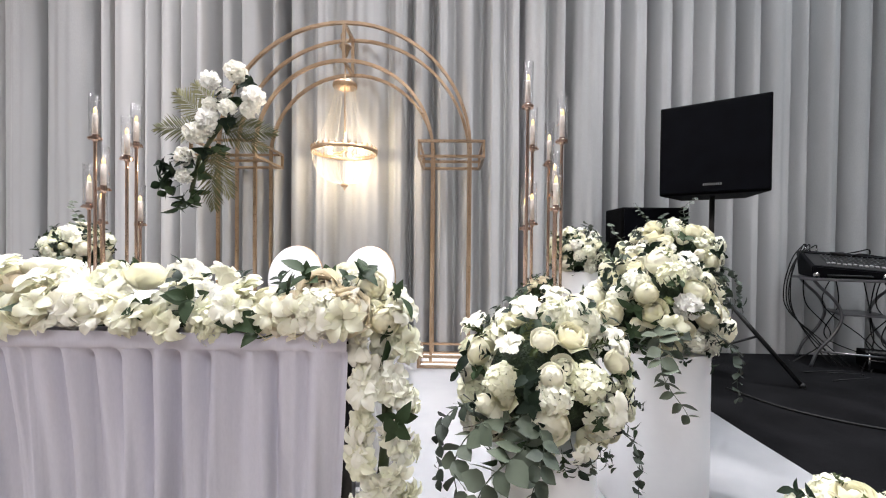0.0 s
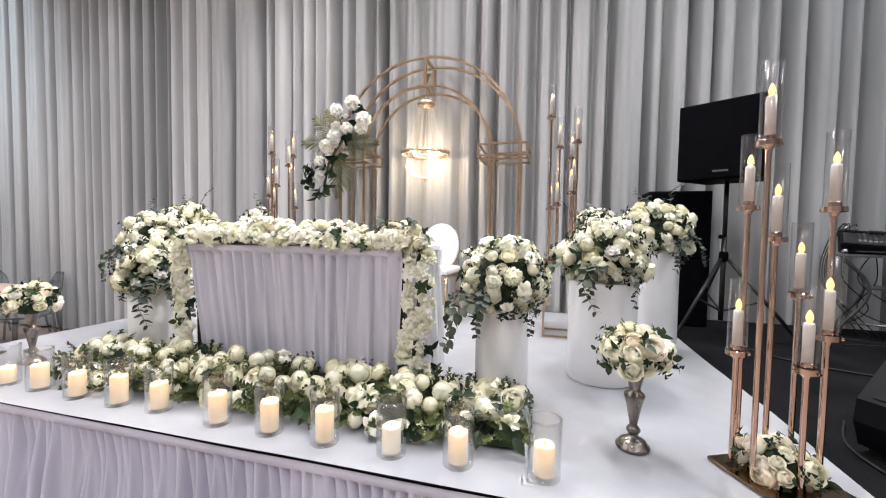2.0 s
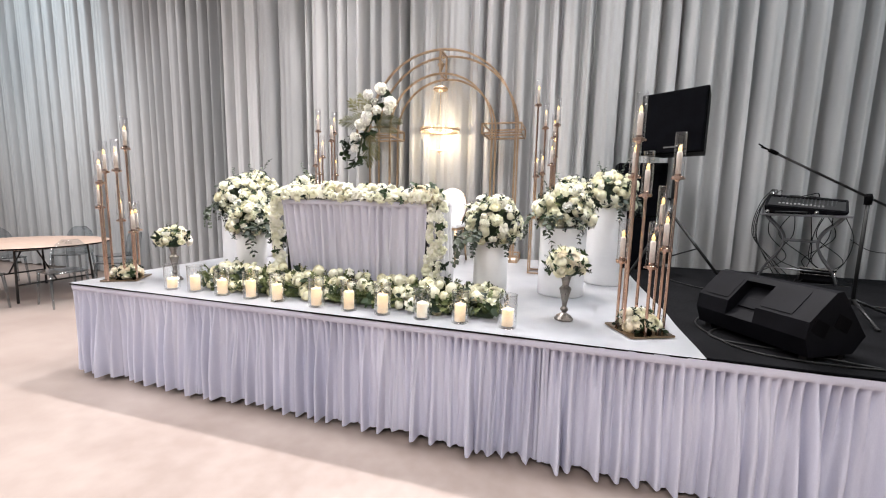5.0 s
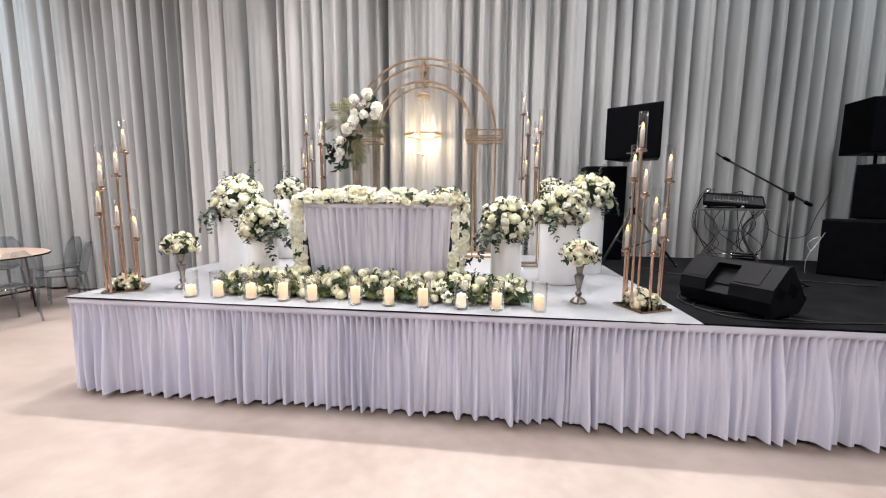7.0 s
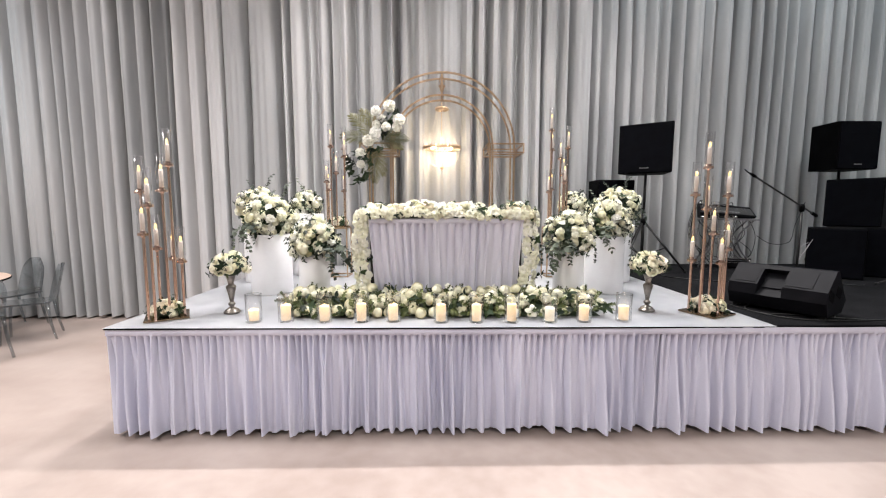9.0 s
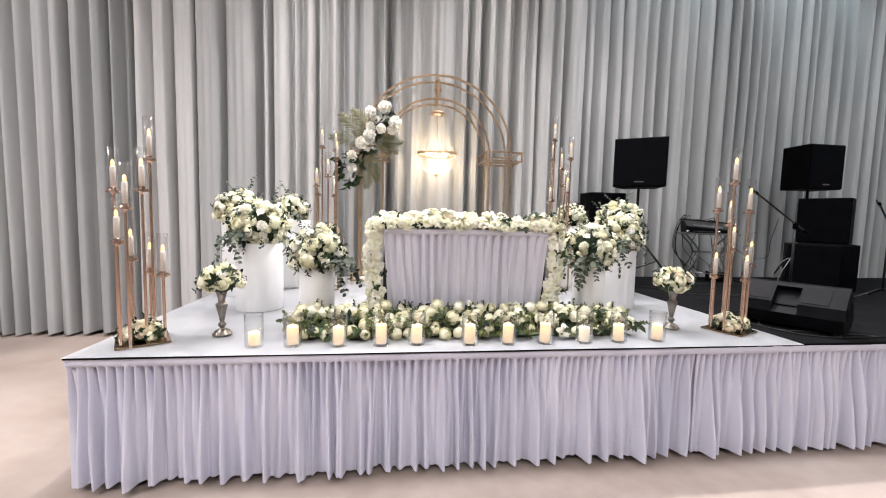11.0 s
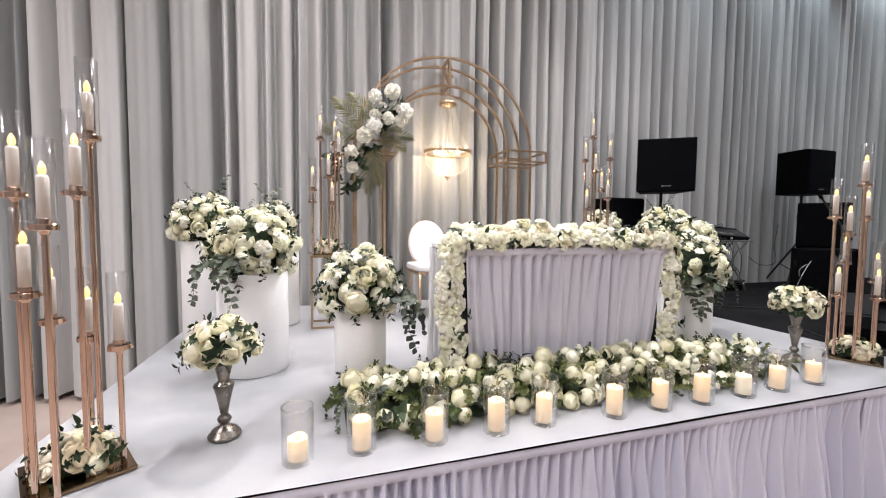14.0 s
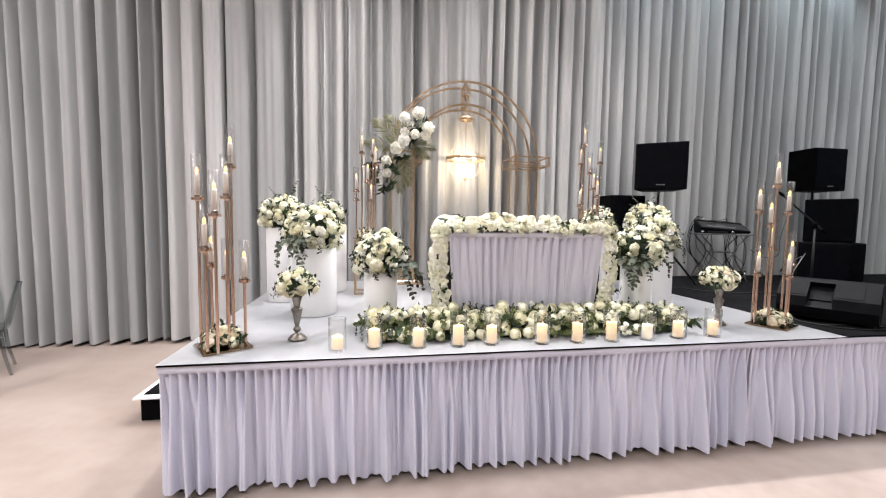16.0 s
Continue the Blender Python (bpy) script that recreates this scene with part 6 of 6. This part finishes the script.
for k, (px_, py_, out_, drop_) in enumerate(((0.02, 0.285, 0.07, 0.42), (0.05, 0.29, 0.10, 0.36), (0.09, 0.285, 0.05, 0.30), (0.03, 0.30, 0.13, 0.50))):
    a = fm @ Vector((px_, py_, 0.008))
    part("jack_plug", tube(bmesh.new(), [a, a + Vector((0, 0, 0.035))], 0.006, 8), M["chrome"], mx, "bright metal plug", True)
    lead = [a + Vector((0, 0, 0.035)), a + Vector((-0.015, 0, 0.055)), Vector((-0.335 - out_ * 0.2, py_ - 0.05, 0.07 + 0.02 * k)), Vector((-0.350 - out_ * 0.5, py_ - 0.07, -0.12)), Vector((-0.34 - out_ * 0.3, py_ - 0.08, -0.30)), Vector((-0.30 + out_ * 0.8, py_ - 0.06 - drop_ * 0.2, -0.50)), Vector((-0.34 + drop_ * 0.6, py_ - 0.20, -0.668))]
    part("lead", tube(bmesh.new(), eased(lead), 0.0042, 6), M["cable"], mx, "thin black lead", True)
part("handset", boxed(-0.045, 0.045, -0.018, 0.018, 0.0, 0.022, bevel=0.007), M["cable"], mx, "small black handset on the panel", m=fm @ pose(0.20, 0.235, 0.017, 0, 0, 8))
loop_ = [fm @ Vector(q) for q in ((0.24, 0.235, 0.03), (0.31, 0.24, 0.055), (0.37, 0.25, 0.075), (0.385, 0.255, 0.035), (0.34, 0.25, 0.022), (0.29, 0.23, 0.025), (0.33, 0.22, 0.045), (0.42, 0.24, 0.03), (0.46, 0.28, 0.018))]
part("coiled_cable", tube(bmesh.new(), eased(loop_), 0.0055, 6), M["cable"], mx, "black cable left lying on the desk", True)
rk = thing("power_unit", pose(mid.x + 0.17, mid.y + 0.0, STAGE - 0.004, 0, 0, ang), "small silver and black power unit on the floor", "power unit")
part("body", boxed(-0.125, 0.125, -0.05, 0.15, 0.012, 0.135, bevel=0.005), M["black"], rk)
part("front_panel", boxed(-0.12, 0.12, -0.058, -0.051, 0.03, 0.105), M["dark_plastic"], rk)
part("top_rail", boxed(-0.14, 0.14, -0.080, -0.035, 0.136, 0.155, bevel=0.004), M["chrome"], rk, "bright metal rail")
part("lower_rail", boxed(-0.14, 0.14, -0.080, -0.062, 0.085, 0.094, bevel=0.002), M["chrome"], rk, "bright metal rail")
for s in (-1, 1):
    part("handle", tube(bmesh.new(), [(s * 0.128, -0.058, 0.020), (s * 0.128, -0.072, 0.025), (s * 0.128, -0.072, 0.137)], 0.006, 6), M["chrome"], rk, "", True)
    part("foot", boxed(s * 0.10 - 0.015, s * 0.10 + 0.015, -0.03, 0.12, 0.0, 0.0115), M["cable"], rk)

# microphone stands
def mic_stand(x, y, joint, tip, turn):
    """A boom stand: pole at x, y up to the height joint, its clip at the world place tip."""
    t = thing("microphone_stand", pose(x, y, STAGE - 0.004), "black boom microphone stand without microphone", "microphone stand", "microphone stands")
    h = joint - STAGE + 0.004
    part("pole", tube(bmesh.new(), [(0, 0, 0.10), (0, 0, h)], 0.011, 10), M["black_metal"], t, "", True)
    part("clutch", lathe(bmesh.new(), [(0, h - 0.05), (0.02, h - 0.05), (0.022, h), (0.015, h + 0.025), (0, h + 0.025)], 12), M["black"], t, "", True)
    c = Vector((0, 0, h))
    bx = Vector((tip[0] - x, tip[1] - y, tip[2] - joint))
    u = bx.normalized()
    part("boom", tube(bmesh.new(), [c - u * 0.20, c + bx - u * 0.07], 0.0085, 8), M["black_metal"], t, "", True)
    part("clip_joint", tube(bmesh.new(), [c + bx - u * 0.075, c + bx - u * 0.05, c + bx - u * 0.02], 0.014, 8), M["black"], t, "", True)
    cl = bmesh.new()
    side = u.cross(Vector((0, 0, 1))).normalized()
    for s in (-1, 1):
        tube(cl, [c + bx - u * 0.02, c + bx + side * s * 0.014 + Vector((0, 0, s * 0.006)), c + bx + u * 0.05 + side * s * 0.012 + Vector((0, 0, s * 0.012))], 0.005, 6)
    part("clip", cl, M["black"], t, "forked black clip", True)
    part("counterweight", tube(bmesh.new(), [c - u * 0.22, c - u * 0.15], 0.016, 10), M["black"], t, "", True)
    for k in range(3):
        a = 2 * math.pi * k / 3 + turn
        lg = part("leg", tube(bmesh.new(), [(0, 0, 0.13), (0.32 * math.cos(a), 0.32 * math.sin(a), 0.013)], 0.009, 8), M["black_metal"], t, "", True)
        part("rubber_foot", tube(bmesh.new(), [(0.31 * math.cos(a), 0.31 * math.sin(a), 0.013), (0.34 * math.cos(a), 0.34 * math.sin(a), 0.012)], 0.012, 8), M["cable"], lg, "", True)


mic_stand(2.66, 1.49, 1.585, (1.99, 1.325, 1.89), 0.4)
mic_stand(4.15, 1.75, 1.60, (3.40, 1.34, 1.815), 0.9)


def floor_cable(pts, r, label):
    bm = bmesh.new()
    tube(bm, eased(pts, 8), r, 6)
    return solid("cable", bm, M["cable"], label, "cable", "black cables", smooth=True)


zf = STAGE + 0.003
floor_cable([(1.75, 2.55, zf), (1.9, 2.2, zf), (2.3, 1.95, zf), (2.9, 1.95, zf), (3.6, 1.7, zf)], 0.006, "black cable lying on the stage carpet")
floor_cable([(1.95, 1.05, zf + 0.01), (1.62, 0.80, zf), (1.60, 0.62, zf), (1.85, 0.55, zf), (2.2, 0.42, zf)], 0.006, "black cable curled behind the monitor")
floor_cable([(1.70, 1.2, zf), (1.56, 0.9, zf), (1.66, 0.5, zf), (2.0, 0.4, zf), (2.6, 0.45, zf)], 0.005, "black cable curled behind the monitor")
rnd = random.Random(77)
for k in range(9):
    f = rnd.uniform(0.0, 1.0)
    p = A3.lerp(B3, f) + Vector((0.1, 0.3, 0)) * rnd.uniform(0.6, 1.1)
    floor_cable([(p.x, p.y, STAGE + 0.70), (p.x + rnd.uniform(-.15, .1), p.y - 0.05, STAGE + 0.45), (p.x + rnd.uniform(-.2, .2), p.y - 0.1, STAGE + 0.2), (p.x + rnd.uniform(-.3, .3), p.y - 0.15, zf), (p.x + rnd.uniform(-.6, .6), p.y - rnd.uniform(0.1, 0.4), zf)], 0.004, "black cable hanging from the mixing desk")


def white_cable(pts):
    ob = floor_cable(pts, 0.0022, "white cable looped beside a subwoofer")
    ob.data.materials[0] = M["white_cloth"]


white_cable([(3.46, 2.36, STAGE + 0.003), (3.42, 2.30, STAGE + 0.18), (3.50, 2.26, STAGE + 0.40), (3.40, 2.28, STAGE + 0.34), (3.46, 2.30, STAGE + 0.26), (3.52, 2.24, STAGE + 0.45)])
floor_cable([(3.35, 2.85, STAGE + 0.45), (3.5, 2.8, STAGE + 0.35), (3.7, 2.75, STAGE + 0.38), (3.9, 2.9, STAGE + 0.6), (4.1, 3.0, STAGE + 0.9)], 0.004, "black cable slung between desk and loudspeaker")


# ------------------------------------------------------------ guests' table with ghost chairs
RT = (-6.62, 1.83)
rt = thing("round_table", pose(RT[0], RT[1], 0), "round folding table with pale wood top", "table")
part("tabletop", lathe(bmesh.new(), [(0, 0.735), (0.895, 0.735), (0.90, 0.74), (0.90, 0.756), (0.895, 0.761), (0, 0.761)], 64), M["table_top"], rt, "pale pinkish wood laminate")
part("edge_band", lathe(bmesh.new(), [(0.901, 0.738), (0.905, 0.741), (0.905, 0.756), (0.901, 0.759)], 64, closed=True), M["black"], rt, "dark rubber edge")
for s in (-1, 1):
    lg = bmesh.new()
    tube(lg, [(s * 0.55, -0.45, 0.015), (s * 0.52, -0.42, 0.70), (s * 0.52, 0.42, 0.70), (s * 0.55, 0.45, 0.015)], 0.016, 8)
    tube(lg, [(s * 0.535, -0.44, 0.25), (s * 0.535, 0.44, 0.25)], 0.012, 8)
    part("leg_frame", lg, M["black_metal"], rt, "black folding leg frame", True)
    part("brace", tube(bmesh.new(), [(s * 0.53, 0, 0.25), (s * 0.10, 0, 0.715)], 0.010, 8), M["black_metal"], rt, "", True)


def ghost_chair(m):
    t = thing("chair", m, "clear transparent plastic guest chair", "chair", "clear guest chairs")
    n = 12
    xs, zs = np.meshgrid(np.linspace(-1, 1, n), np.linspace(0, 1, 8))
    hw = 0.20 * np.sqrt(np.clip(1 - (np.clip(zs - 0.45, 0, 1) / 0.60) ** 2, 0.03, 1))
    g = grid_mesh(xs * hw, 0.20 + 0.10 * zs + 0.05 * (1 - xs ** 2), 0.45 + 0.44 * zs)
    bmesh.ops.solidify(g, geom=g.faces[:], thickness=0.010)
    part("backrest", g, M["ghost"], t, "", True)
    part("seat", boxed(-0.20, 0.20, -0.22, 0.22, 0.435, 0.458, bevel=0.010), M["ghost"], t)
    for a in (-1, 1):
        for b in (-1, 1):
            part("leg", tube(bmesh.new(), [(a * 0.18, b * 0.19, 0.435), (a * 0.19, b * 0.21, 0.2), (a * 0.20, b * (0.25 if b > 0 else 0.22), 0.0)], 0.018, 8, 0.7), M["ghost"], t, "", True)
    return t


first = None
for k, az in enumerate((-11, 34, -56, 79, -101, 124, -146, 169)):
    a = radians(az)
    m = pose(RT[0] + 1.04 * math.cos(a), RT[1] + 1.04 * math.sin(a), 0, 0, 0, az - 90)
    first = ghost_chair(m) if first is None else first
    if k:
        copy_thing(first, m)
